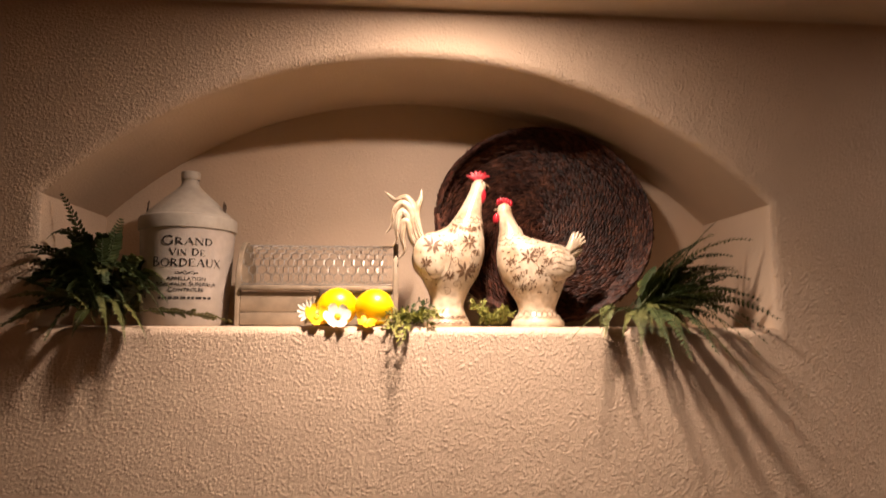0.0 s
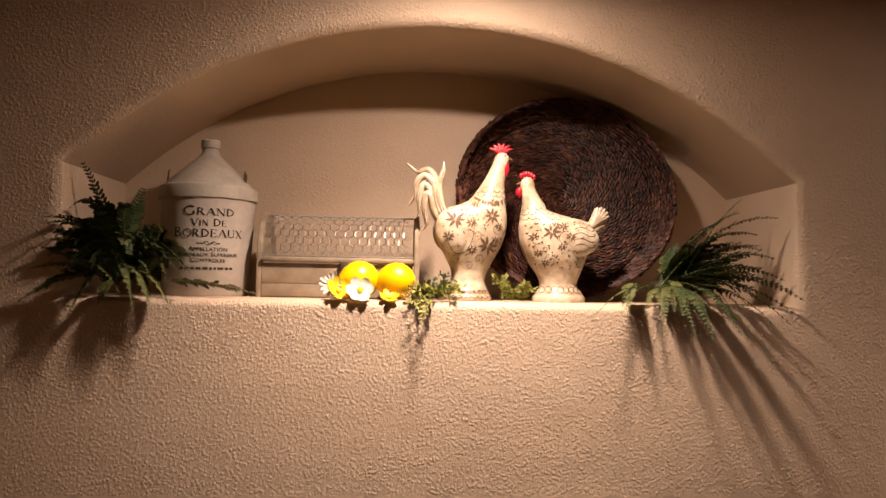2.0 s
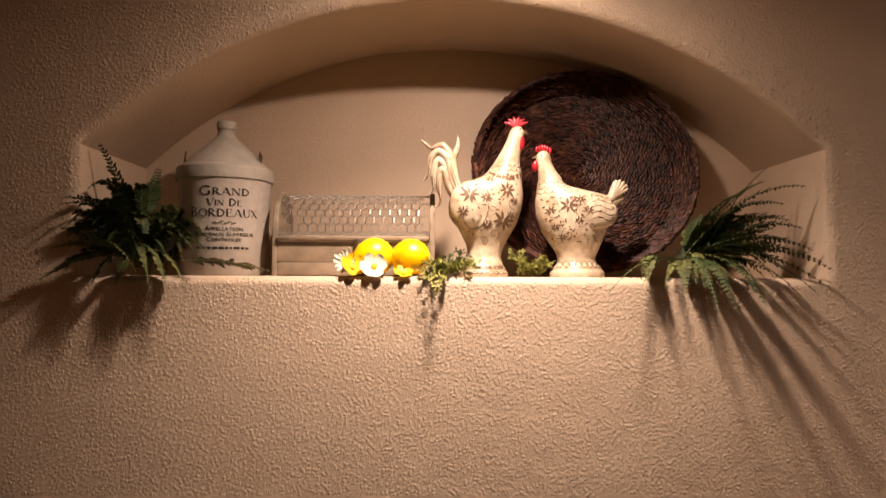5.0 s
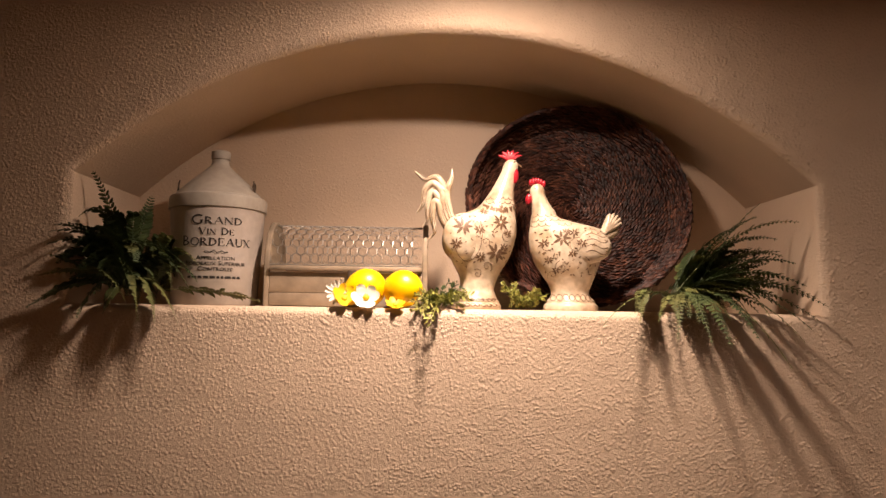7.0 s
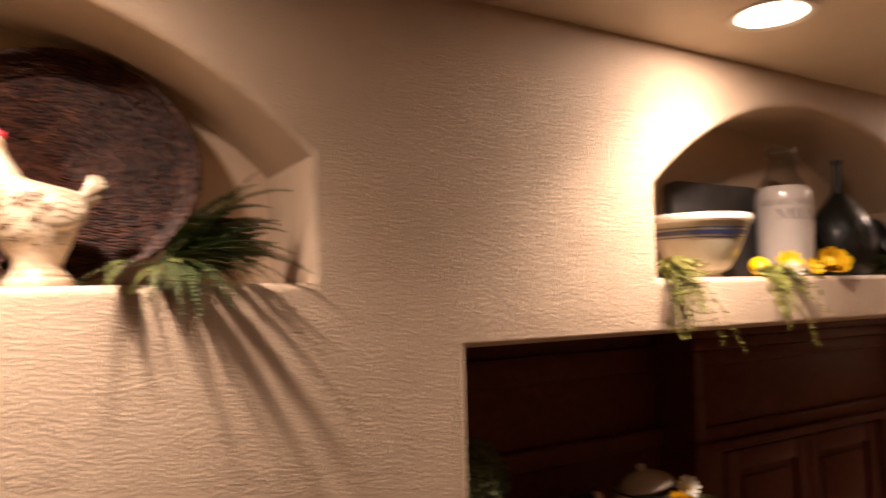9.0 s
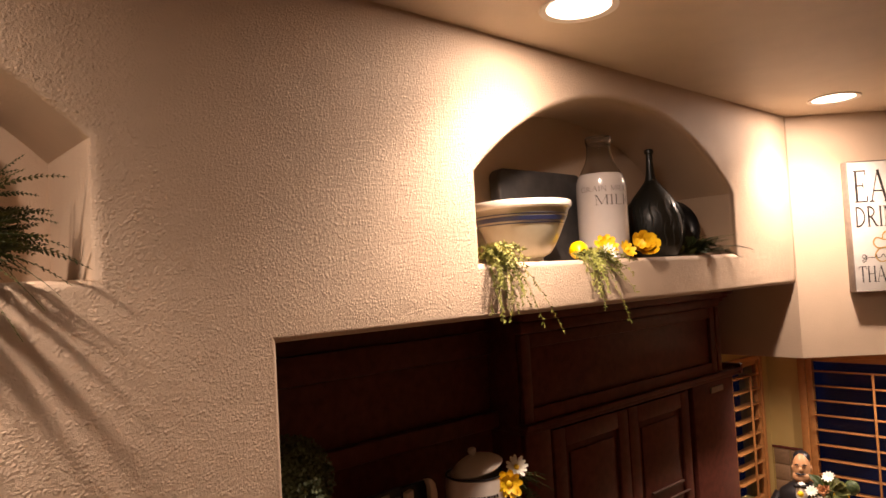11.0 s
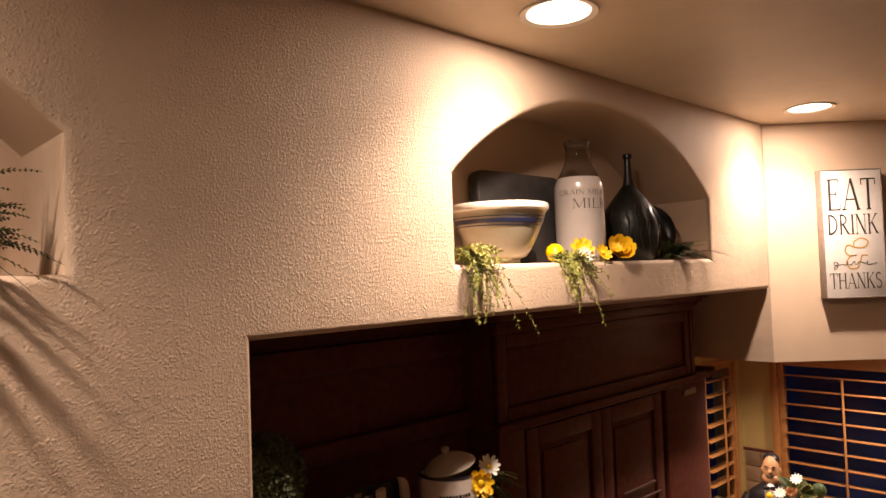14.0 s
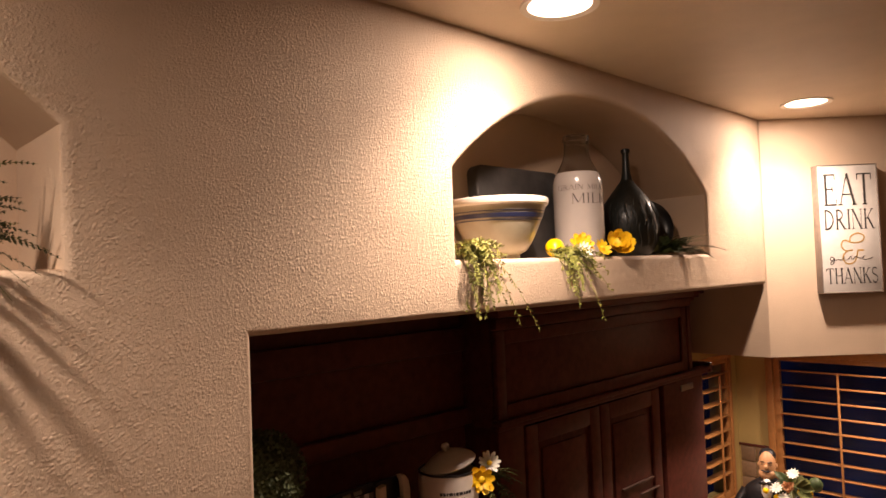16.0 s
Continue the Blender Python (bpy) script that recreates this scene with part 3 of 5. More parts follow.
def frond(path, leaf_len, pairs, rng, leaf_width=0.42, start=0.12, sweep=0.55):
    """A fern frond: a thin stalk with pairs of leaflets that grow shorter to the tip."""
    bm = tube(path, 0.0011, 5, taper=(1.0, 0.4))
    n = len(path)
    for k in range(pairs):
        f = start + (1 - start) * k / pairs
        i = min(int(f * (n - 1)), n - 2)
        u = f * (n - 1) - i
        p = path[i].lerp(path[i + 1], u)
        d = (path[i + 1] - path[i]).normalized()
        side = d.cross(Vector((0, 0.35, 1))).normalized()
        nrm = side.cross(d).normalized()
        size = leaf_len * (0.55 + 0.45 * math.sin(math.pi * min(1, 0.15 + f * 0.75))) * (1 - 0.55 * max(0, f - 0.6) / 0.4) * rng.uniform(0.85, 1.1)
        for s in (-1, 1):
            a = (side * s + d * sweep + nrm * rng.uniform(-0.25, 0.15)).normalized()
            leaf(bm, p, a, nrm + side * s * 0.2, size, size * leaf_width)
    return bm


def fern(name, at, label, specs, rng, material=(FERN, FERN_LIGHT), group=""):
    """specs: (root, tip, arch height, leaf length, pairs, lightness)."""
    t = thing(name, at, label, "fern", group)
    for root, tip, lift, ll, pairs, light in specs:
        r, e = Vector(root), Vector(tip)
        mid = r.lerp(e, 0.5) + Vector((0, 0, lift))
        part("frond", frond(bend(r, mid, e, 12), ll, pairs, rng), material[1] if rng.random() < light else material[0], t, smooth=0)
    return t


def sprig(name, at, label, specs, rng, material=SPRIG, leaf_len=0.010, group="", category="greenery"):
    """A soft artificial spray: stems with many tiny leaves all round."""
    t = thing(name, at, label, category, group)
    for root, tip, lift, count in specs:
        path = bend(root, Vector(root).lerp(Vector(tip), 0.45) + Vector((0, 0, lift)), tip, 12)
        bm = tube(path, 0.0009, 5, taper=(1.0, 0.5))
        for k in range(count):
            f = 0.1 + 0.9 * k / count
            i = min(int(f * 11), 10)
            p = path[i].lerp(path[i + 1], f * 11 - i)
            d = (path[i + 1] - path[i]).normalized()
            o = Vector((rng.gauss(0, 1), rng.gauss(0, 1), rng.gauss(0, 1))).normalized()
            o = (o - d * o.dot(d)).normalized()
            leaf(bm, p, o * 0.9 + d * 0.7, d.cross(o), leaf_len * rng.uniform(0.7, 1.2), leaf_len * 0.38)
        part("stem", bm, material, t, smooth=0)
    return t


def flower(name, at, face, radius, petals, petal_mat, centre_mat, label, cup=0.25, rng=random.Random(5), width=0.42, layers=1, group=""):
    """A flower head facing the given direction: separate petals round a domed centre."""
    t = thing(name, at, label, "flower", group)
    q = Vector(face).normalized().to_track_quat("Z", "Y").to_matrix().to_4x4()
    t.matrix_basis = Matrix.Translation(at) @ q
    for layer in range(layers):
        for k in range(petals):
            bm = bmesh.new()
            a = 2 * math.pi * (k + 0.5 * layer) / petals + rng.uniform(-0.1, 0.1)
            R = radius * (1 - 0.3 * layer) * rng.uniform(0.9, 1.05)
            c = cup + 0.35 * layer + rng.uniform(-0.08, 0.12)
            rows = []
            for f, w in ((0.1, 0.35), (0.4, 0.85), (0.75, 1.0), (0.95, 0.6), (1.0, 0.2)):
                row = []
                for s in (-1, 0, 1):
                    row.append(bm.verts.new((R * f, s * w * width * R * 0.5, R * (c * f * f) - (0.06 * R if s == 0 else 0))))
                rows.append(row)
            for r0, r1 in zip(rows, rows[1:]):
                bm.faces.new((r0[0], r0[1], r1[1], r1[0]))
                bm.faces.new((r0[1], r0[2], r1[2], r1[1]))
            bm.transform(Matrix.Rotation(a, 4, "Z"))
            part("petal", bm, petal_mat, t, smooth=60)
    part("centre", ball((0, 0, radius * 0.08), radius * 0.24, scale=(1, 1, 0.6), u=12, v=8), centre_mat, t)
    return t


def lemon(at, turn, r=0.034, group="lemons", label="glossy yellow artificial lemon resting on the ledge"):
    prof = [(0, -1.28), (0.12, -1.24), (0.2, -1.15), (0.45, -0.98), (0.75, -0.7), (0.95, -0.3), (1.0, 0.05), (0.93, 0.4), (0.72, 0.74), (0.4, 0.98), (0.18, 1.1), (0.1, 1.16), (0, 1.18)]
    o = part("lemon", lathe([(a * r, b * r) for a, b in prof], 28), LEMON, smooth=80)
    o.matrix_basis = pose(*at, *turn)
    return tagged(o, label, "lemon", group)


# ---------------------------------------------------------------- first niche
ZS = SHELF
# wine jug
JUGM = mat("weathered_grey_paint", (0.40, 0.36, 0.30), rough=0.65, vary=0.12, scale=45, bump=0.2, tint=(0.34, 0.30, 0.25), tint_scale=11, tint_amount=0.8)
JUGW = mat("chalky_cream_paint", (0.46, 0.40, 0.345), rough=0.7, vary=0.07, scale=55, bump=0.15, tint=(0.36, 0.31, 0.25), tint_scale=8, tint_amount=0.7)
RUST = mat("rusted_wire", (0.10, 0.07, 0.05), rough=0.6, metal=0.6, vary=0.3)
jug = thing("wine_jug", (-0.512, 0.175, ZS), "cream and grey weathered metal wine jug with dark French lettering", "jug")


def jug_r(z):
    return 0.091 + (0.1005 - 0.091) * min(1, max(0, z / 0.205))


part("body", lathe([(0, 0.0), (0.088, 0.0), (0.091, 0.004), (0.0955, 0.10), (0.1005, 0.205), (0.1015, 0.209)], 64), JUGW, jug)
part("collar", lathe([(0.1012, 0.207), (0.1045, 0.2085), (0.1050, 0.213), (0.1046, 0.231), (0.1030, 0.236), (0.099, 0.2385), (0.094, 0.240)], 64), JUGM, jug, "grey raised collar")
part("shoulder", lathe([(0.0945, 0.2395), (0.088, 0.248), (0.062, 0.274), (0.040, 0.294), (0.027, 0.306), (0.0205, 0.313), (0.0185, 0.319), (0.0183, 0.326)], 56), JUGM, jug, "grey sloping shoulder")
part("cap", lathe([(0.0183, 0.3265), (0.0205, 0.327), (0.0208, 0.343), (0.019, 0.3455), (0, 0.346)], 40), JUGM, jug)
for a in (-165, -15):
    ca, sa = math.cos(radians(a)), math.sin(radians(a))
    hb = tube([(0.086 * ca + 0.006 * math.sin(t) * sa, 0.086 * sa - 0.006 * math.sin(t) * ca, 0.262 + 0.008 * math.cos(t)) for t in [2 * math.pi * i / 14 for i in range(14)]], 0.0014, 6, closed=True)
    tube([(0.088 * ca, 0.088 * sa, 0.250), (0.084 * ca, 0.084 * sa, 0.275)], 0.0016, 6, hb)
    part("wire_lug", hb, RUST, jug, "bent rusty wire lug")
FACE = 16
for txt, z, h, w, sm in (("Grand", 0.170, 0.0185, 0.106, 0.8), ("Vin De", 0.1475, 0.0150, 0.073, 0.8), ("Bordeaux", 0.1245, 0.0200, 0.148, 0.8),
                         ("Appellation", 0.095, 0.0090, 0.080, 0.8), ("Bordeaux Superieur", 0.0835, 0.0088, 0.128, 0.82), ("Controlee", 0.072, 0.0088, 0.072, 0.8)):
    lb = serif_lettering(txt, h, w, sm) if h > 0.012 else lettering(txt, h, w, 0.0008, small=sm)
    for v in lb.verts:
        v.co.z += z
    part("lettering", wrap(lb, lambda q: jug_r(q) + 0.0005, FACE), INK, jug, smooth=0)
fl = tube([(0.024 * (i / 20 * 2 - 1), 0, 0.112 + 0.0035 * math.sin(i * 0.95) * math.sin(math.pi * i / 20)) for i in range(21)], 0.0007, 5)
tube([(-0.024 * (i / 20 * 2 - 1), 0, 0.110 + 0.003 * math.sin(i * 0.95 + 1) * math.sin(math.pi * i / 20)) for i in range(21)], 0.0006, 5, fl)
part("flourish", wrap(fl, lambda q: jug_r(q), FACE), INK, jug)
bars = bmesh.new()
xx = -0.058
rb = random.Random(3)
while xx < 0.056:
    wv = rb.uniform(0.005, 0.014)
    box(xx, xx + wv, -0.0004, 0.0004, 0.056, 0.061, 0, bars)
    xx += wv + 0.003
part("small_print", wrap(bars, lambda q: jug_r(q) + 0.0004, FACE), INK, jug, smooth=0)

# wooden crate with a wire lid
GREYWOOD = mat("greyed_driftwood", (0.29, 0.225, 0.155), rough=0.75, vary=0.22, scale=28, bump=0.35, tint=(0.18, 0.14, 0.095), tint_scale=16, tint_amount=0.8)
WIRE = mat("dull_galvanised_wire", (0.40, 0.37, 0.33), rough=0.4, metal=0.7, vary=0.15, bump=0)
CX0, CX1, CY0, CY1 = -0.392, -0.042, 0.115, 0.285
crate = thing("wire_topped_crate", (0, 0, 0), "greyed wooden crate with a curved chicken-wire lid", "crate")
for k in range(2):
    part("front_board", box(CX0 + 0.012, CX1 - 0.012, CY0, CY0 + 0.010, ZS + 0.002 + k * 0.0285, ZS + 0.029 + k * 0.0285 + (0.016 if k else 0), 0.0015), GREYWOOD, crate)
    part("back_board", box(CX0 + 0.012, CX1 - 0.012, CY1 - 0.010, CY1, ZS + 0.002 + k * 0.036, ZS + 0.037 + k * 0.036, 0.0015), GREYWOOD, crate)
part("bottom_board", box(CX0 + 0.012, CX1 - 0.012, CY0 + 0.0105, CY1 - 0.0105, ZS + 0.002, ZS + 0.010, 0.001), GREYWOOD, crate)
part("front_rail", box(CX0 + 0.012, CX1 - 0.012, CY0 - 0.010, CY0 + 0.014, ZS + 0.0765, ZS + 0.0875, 0.004), GREYWOOD, crate)
cyc, hw = (CY0 + CY1) / 2, (CY1 - CY0) / 2
for x0 in (CX0, CX1 - 0.0115):
    out = [(CY0, 0.0), (CY1, 0.0), (CY1, 0.09)] + [(cyc + hw * math.cos(a), 0.09 + 0.100 * math.sin(a)) for a in [math.pi * i / 18 for i in range(1, 18)]] + [(CY0, 0.09)]
    eb = plate([out], 0.0115, 0.002, 2)
    eb.transform(Matrix(((0, 1, 0, x0), (1, 0, 0, 0), (0, 0, 1, ZS), (0, 0, 0, 1))))
    bmesh.ops.recalc_face_normals(eb, faces=eb.faces)
    part("end_board", eb, GREYWOOD, crate)
wire = bmesh.new()


def on_lid(u, v):
    """u along the crate, v round the curve from the front rail to the back."""
    a = math.pi * (1 - v)
    return (u, cyc + (hw - 0.004) * math.cos(a), ZS + 0.09 + 0.093 * math.sin(a))


cell, rows_n = 0.0215, 15
nu = int((CX1 - CX0 - 0.026) / cell)
for j in range(rows_n):
    v0, v1, v2 = j / rows_n, (j + 0.35) / rows_n, (j + 1) / rows_n
    for i in range(nu):
        u0 = CX0 + 0.014 + (i + (0.5 if j % 2 else 0)) * cell
        m0 = u0 + cell / 2
        if m0 + cell / 2 > CX1 - 0.012:
            continue
        jt = random.uniform(-0.0012, 0.0012)
        tube([on_lid(u0 + jt, v1), on_lid(m0, v0)], 0.00095, 4, wire)
        tube([on_lid(m0, v0), on_lid(u0 + cell + jt, v1)], 0.00095, 4, wire)
        tube([on_lid(u0 + jt, v1), on_lid(u0 + jt * 2, v2)], 0.0013, 4, wire)
for v in (0.0, 0.5):
    tube([on_lid(CX0 + 0.012, v), on_lid(CX1 - 0.012, v)], 0.0016, 6, wire)
part("wire_mesh", wire, WIRE, crate, "bent hexagonal chicken wire", smooth=0)
part("latch", box(-0.212, -0.190, CY0 - 0.013, CY0 - 0.002, ZS + 0.058, ZS + 0.079, 0.002), RUST, crate, "small dark metal latch")

# lemons and flowers at the ledge
lemon((-0.168, 0.060, ZS + 0.0405), (0, 82, 25), 0.040)
lemon((-0.092, 0.056, ZS + 0.0395), (0, 86, -30), 0.039)
flower("daisy", (-0.222, 0.030, ZS + 0.030), (-0.35, -1, 0.25), 0.026, 14, PETAL_W, PETAL_Y, "white artificial daisy lying beside the lemons", width=0.3)
flower("yellow_flower", (-0.207, 0.018, ZS + 0.018), (0.3, -0.8, 0.55), 0.026, 7, PETAL_Y, PETAL_Y, "yellow artificial flower lying on the ledge", cup=0.6, width=0.75)
flower("white_flower", (-0.163, 0.012, ZS + 0.020), (0.05, -1, 0.35), 0.028, 6, PETAL_W, PETAL_Y, "white artificial flower lying before the lemons", cup=0.5, width=0.8)
flower("yellow_flower", (-0.105, 0.012, ZS + 0.006), (0.1, -0.5, 0.9), 0.022, 7, PETAL_Y, PETAL_Y, "flattened yellow artificial flower under a lemon", cup=0.3, width=0.6)

rs = random.Random(11)
specs = []
for k in range(22):
    specs.append(((-0.01 + rs.uniform(-0.02, 0.02), 0.03, ZS + 0.012), (rs.uniform(-0.075, 0.05), rs.uniform(-0.03, 0.03), ZS + rs.uniform(-0.008, 0.036)), rs.uniform(0.0, 0.02), 26))
for dx, dz in ((-0.052, -0.012), (-0.042, -0.028), (-0.030, -0.016), (-0.036, -0.034), (-0.062, -0.006)):
    specs.append(((-0.015, 0.02, ZS + 0.012), (dx, -0.035 + 1.4 * min(0, dz + 0.02), ZS + dz), 0.02, 12))
sprig("green_sprig", (0, 0, 0), "fresh green artificial sprig trailing over the ledge", specs, rs, SPRIG, 0.011, "green sprigs")
specs = [((0.16 + rs.uniform(-0.02, 0.02), 0.07, ZS + 0.004), (0.165 + rs.uniform(-0.055, 0.04), 0.06 + rs.uniform(-0.04, 0.03), ZS + rs.uniform(0.008, 0.06)), 0.01, 24) for k in range(16)]
sprig("green_sprig", (0, 0, 0), "yellow-green artificial sprig standing between the two figurines", specs, rs, SPRIG, 0.011, "green sprigs")
specs = [((-0.02 + rs.uniform(-0.02, 0.02), 0.09, ZS + 0.004), (0.0 + rs.uniform(-0.05, 0.05), 0.10 + rs.uniform(-0.03, 0.03), ZS + rs.uniform(0.02, 0.06)), 0.01, 22) for k in range(10)]
sprig("green_sprig", (0, 0, 0), "dark green artificial sprig behind the tall figurine", specs, rs, FERN, 0.011, "green sprigs")

# ferns
rf = random.Random(21)
specs = []
for k in range(112):
    a = rf.uniform(0, 2 * math.pi)
    q = rf.uniform(0.35, 1.0)
    root = (-0.66 + 0.05 * math.cos(a), 0.12 + 0.06 * math.sin(a), ZS + 0.02 + rf.uniform(0, 0.09))
    tip = (-0.655 + 0.155 * q * math.cos(a), 0.09 + 0.13 * q * math.sin(a), ZS + 0.012 + 0.165 * rf.random() * math.sqrt(max(0.0, 1.02 - q * q)) + rf.uniform(0, 0.03))
    tip = (max(-0.725, tip[0]), max(-0.012, tip[1]), tip[2])
    specs.append((root, tip, rf.uniform(0.02, 0.075), rf.uniform(0.017, 0.024), 21, 0.18))
for k in range(26):
    root = (-0.67 + rf.uniform(-0.02, 0.05), rf.uniform(-0.012, 0.02), ZS + rf.uniform(0.03, 0.12))
    tip = (root[0] - rf.uniform(0.03, 0.085), rf.uniform(-0.032, -0.012), ZS + rf.uniform(0.008, 0.15))
    specs.append((root, tip, rf.uniform(0.01, 0.05), rf.uniform(0.014, 0.019), 20, 0.04))
for tip, lift in (((-0.725, 0.03, ZS + 0.268), 0.03), ((-0.732, 0.0, ZS + 0.17), 0.11), ((-0.61, 0.05, ZS + 0.222), 0.01), ((-0.62, 0.07, ZS + 0.19), 0.03), ((-0.77, -0.035, ZS + 0.135), 0.06), ((-0.76, -0.035, ZS + 0.15), 0.05), ((-0.77, -0.04, ZS + 0.11), 0.06), ((-0.69, 0.03, ZS + 0.17), 0.09)):
    specs.append(((-0.66, 0.08, ZS + 0.08), tip, lift, 0.021, 19, 0.0))
for root, tip, lift, ln, light in (((-0.56, 0.03, ZS + 0.03), (-0.375, 0.03, ZS + 0.010), 0.015, 0.026, 1), ((-0.60, 0.0, ZS + 0.05), (-0.55, -0.055, ZS - 0.035), 0.05, 0.018, 1),
                                   ((-0.62, 0.0, ZS + 0.055), (-0.585, -0.05, ZS - 0.03), 0.05, 0.018, 1), ((-0.60, 0.0, ZS + 0.05), (-0.51, -0.045, ZS - 0.038), 0.05, 0.017, 1),
                                   ((-0.66, -0.03, ZS + 0.055), (-0.775, -0.05, ZS + 0.05), 0.02, 0.016, 1), ((-0.70, -0.03, ZS + 0.06), (-0.605, -0.06, ZS + 0.005), 0.05, 0.018, 1),
                                   ((-0.68, 0.0, ZS + 0.04), (-0.79, -0.06, ZS - 0.012), 0.03, 0.017, 0), ((-0.68, 0.0, ZS + 0.04), (-0.765, -0.045, ZS + 0.012), 0.03, 0.017, 0),
                                   ((-0.66, 0.0, ZS + 0.04), (-0.70, -0.05, ZS - 0.03), 0.05, 0.017, 0), ((-0.64, 0.0, ZS + 0.03), (-0.65, -0.05, ZS - 0.02), 0.04, 0.017, 1), ((-0.62, 0.02, ZS + 0.12), (-0.50, 0.0, ZS + 0.055), 0.04, 0.02, 0),
                                   ((-0.60, 0.03, ZS + 0.10), (-0.50, -0.01, ZS + 0.02), 0.05, 0.02, 0)):
    specs.append((root, tip, lift, ln, 24, light))
fern("fern_bush", (0, 0, 0), "bushy dark green artificial fern spilling over the ledge beside the jug", specs, rf)

specs = []
for tip, lift, ll in (((0.655, 0.06, ZS + 0.232), 0.05, 0.016), ((0.715, 0.02, ZS + 0.188), 0.10, 0.018), ((0.64, 0.04, ZS + 0.20), 0.06, 0.018), ((0.60, 0.06, ZS + 0.175), 0.06, 0.018),
                      ((0.665, 0.01, ZS + 0.15), 0.09, 0.018), ((0.70, 0.06, ZS + 0.12), 0.09, 0.018), ((0.69, -0.01, ZS + 0.10), 0.08, 0.02), ((0.66, 0.09, ZS + 0.21), 0.04, 0.016),
                      ((0.735, -0.04, ZS + 0.015), 0.08, 0.018), ((0.70, -0.03, ZS + 0.055), 0.09, 0.02), ((0.715, -0.04, ZS + 0.03), 0.08, 0.02), ((0.605, -0.145, ZS - 0.095), 0.13, 0.018),
                      ((0.64, -0.125, ZS - 0.05), 0.11, 0.019), ((0.505, -0.13, ZS - 0.062), 0.11, 0.02), ((0.475, -0.12, ZS - 0.06), 0.10, 0.02), ((0.415, -0.11, ZS - 0.055), 0.09, 0.02), ((0.555, -0.135, ZS - 0.05), 0.10, 0.02), ((0.475, -0.06, ZS - 0.02), 0.06, 0.02),
                      ((0.285, -0.075, ZS - 0.03), 0.07, 0.02), ((0.36, -0.045, ZS - 0.01), 0.06, 0.02), ((0.40, -0.05, ZS - 0.02), 0.06, 0.02), ((0.44, -0.055, ZS - 0.025), 0.05, 0.02),
                      ((0.67, -0.10, ZS - 0.03), 0.10, 0.018), ((0.69, -0.085, ZS - 0.012), 0.10, 0.02), ((0.64, -0.05, ZS + 0.01), 0.09, 0.02), ((0.60, -0.04, ZS + 0.0), 0.08, 0.02)):
    specs.append(((0.47 + rf.uniform(-0.02, 0.03), 0.05 + rf.uniform(-0.015, 0.02), ZS + 0.015 + rf.uniform(0, 0.02)), tip, lift, ll * (1.05 if tip[0] > 0.5 else 0.62), 26, 0.3 if tip[2] > ZS + 0.05 else 0.6))
for k in range(9):
    x = rf.uniform(0.33, 0.66)
    specs.append(((min(x, 0.60) * 0.6 + 0.19, 0.03, ZS + 0.03 + rf.uniform(0, 0.02)), (x, rf.uniform(-0.07, -0.035), ZS + rf.uniform(-0.03, 0.008)), rf.uniform(0.03, 0.06), 0.014, 24, 0.75))
for k in range(54):
    root = (0.49 + rf.uniform(-0.03, 0.05), 0.06 + rf.uniform(-0.03, 0.05), ZS + 0.01 + rf.uniform(0, 0.03))
    tip = (rf.uniform(0.52, 0.70), rf.uniform(0.02, 0.14), ZS + rf.uniform(0.005, 0.14))
    specs.append((root, tip, rf.uniform(0.02, 0.08), rf.uniform(0.019, 0.026), 22, 0.25))
fern("trailing_fern", (0, 0, 0), "long-fronded green artificial fern arching out over the ledge", specs, rf)

# woven basket tray leaning on the back
WEAVE = mat("dark_brown_seagrass", (0.036, 0.0125, 0.008), rough=0.5, vary=0.35, scale=160, bump=0.4, tint=(0.095, 0.038, 0.021), tint_scale=24, tint_amount=0.7, spec=0.25)
nt = WEAVE.node_tree
geo = nt.nodes.new("ShaderNodeNewGeometry")
rng_map = nt.nodes.new("ShaderNodeMapRange")
rng_map.inputs["To Min"].default_value, rng_map.inputs["To Max"].default_value = 0.2, 2.0
nt.links.new(geo.outputs["Random Per Island"], rng_map.inputs["Value"])
prev = nt.nodes["Principled BSDF"].inputs["Base Color"].links[0].from_socket
vm = nt.nodes.new("ShaderNodeVectorMath")
vm.operation = "SCALE"
nt.links.new(prev, vm.inputs[0])
nt.links.new(rng_map.outputs["Result"], vm.inputs["Scale"])
nt.links.new(vm.outputs["Vector"], nt.nodes["Principled BSDF"].inputs["Base Color"])

TRAY_R = 0.272
OVAL = Matrix.Diagonal((0.95, 0.95, 0.885, 1))
tilt = 10.0
basket = thing("woven_basket", (0.305, 0.220, ZS + 0.002), "large round dark brown woven basket tray leaning on the niche back", "basket", turn=(-tilt, 0, 0))


def strand(bm, c, d, nrm, length, thick, wide, rng):
    """One twist of fibre: a spindle with five sides."""
    d, nrm = d.normalized(), nrm.normalized()
    s = d.cross(nrm)
    rows = []
    for f, k in ((-0.5, 0.35), (-0.2, 1.0), (0.2, 1.0), (0.5, 0.35)):
        rows.append([bm.verts.new(c + d * length * f + (s * math.cos(a) * wide + nrm * math.sin(a) * thick) * k) for a in (0, 1.2566, 2.5133, 3.7699, 5.0265)])
    for a, b in zip(rows, rows[1:]):
        for i in range(5):
            bm.faces.new((a[i], a[(i + 1) % 5], b[(i + 1) % 5], b[i]))
    bm.faces.new(rows[0][::-1])
    bm.faces.new(rows[-1])


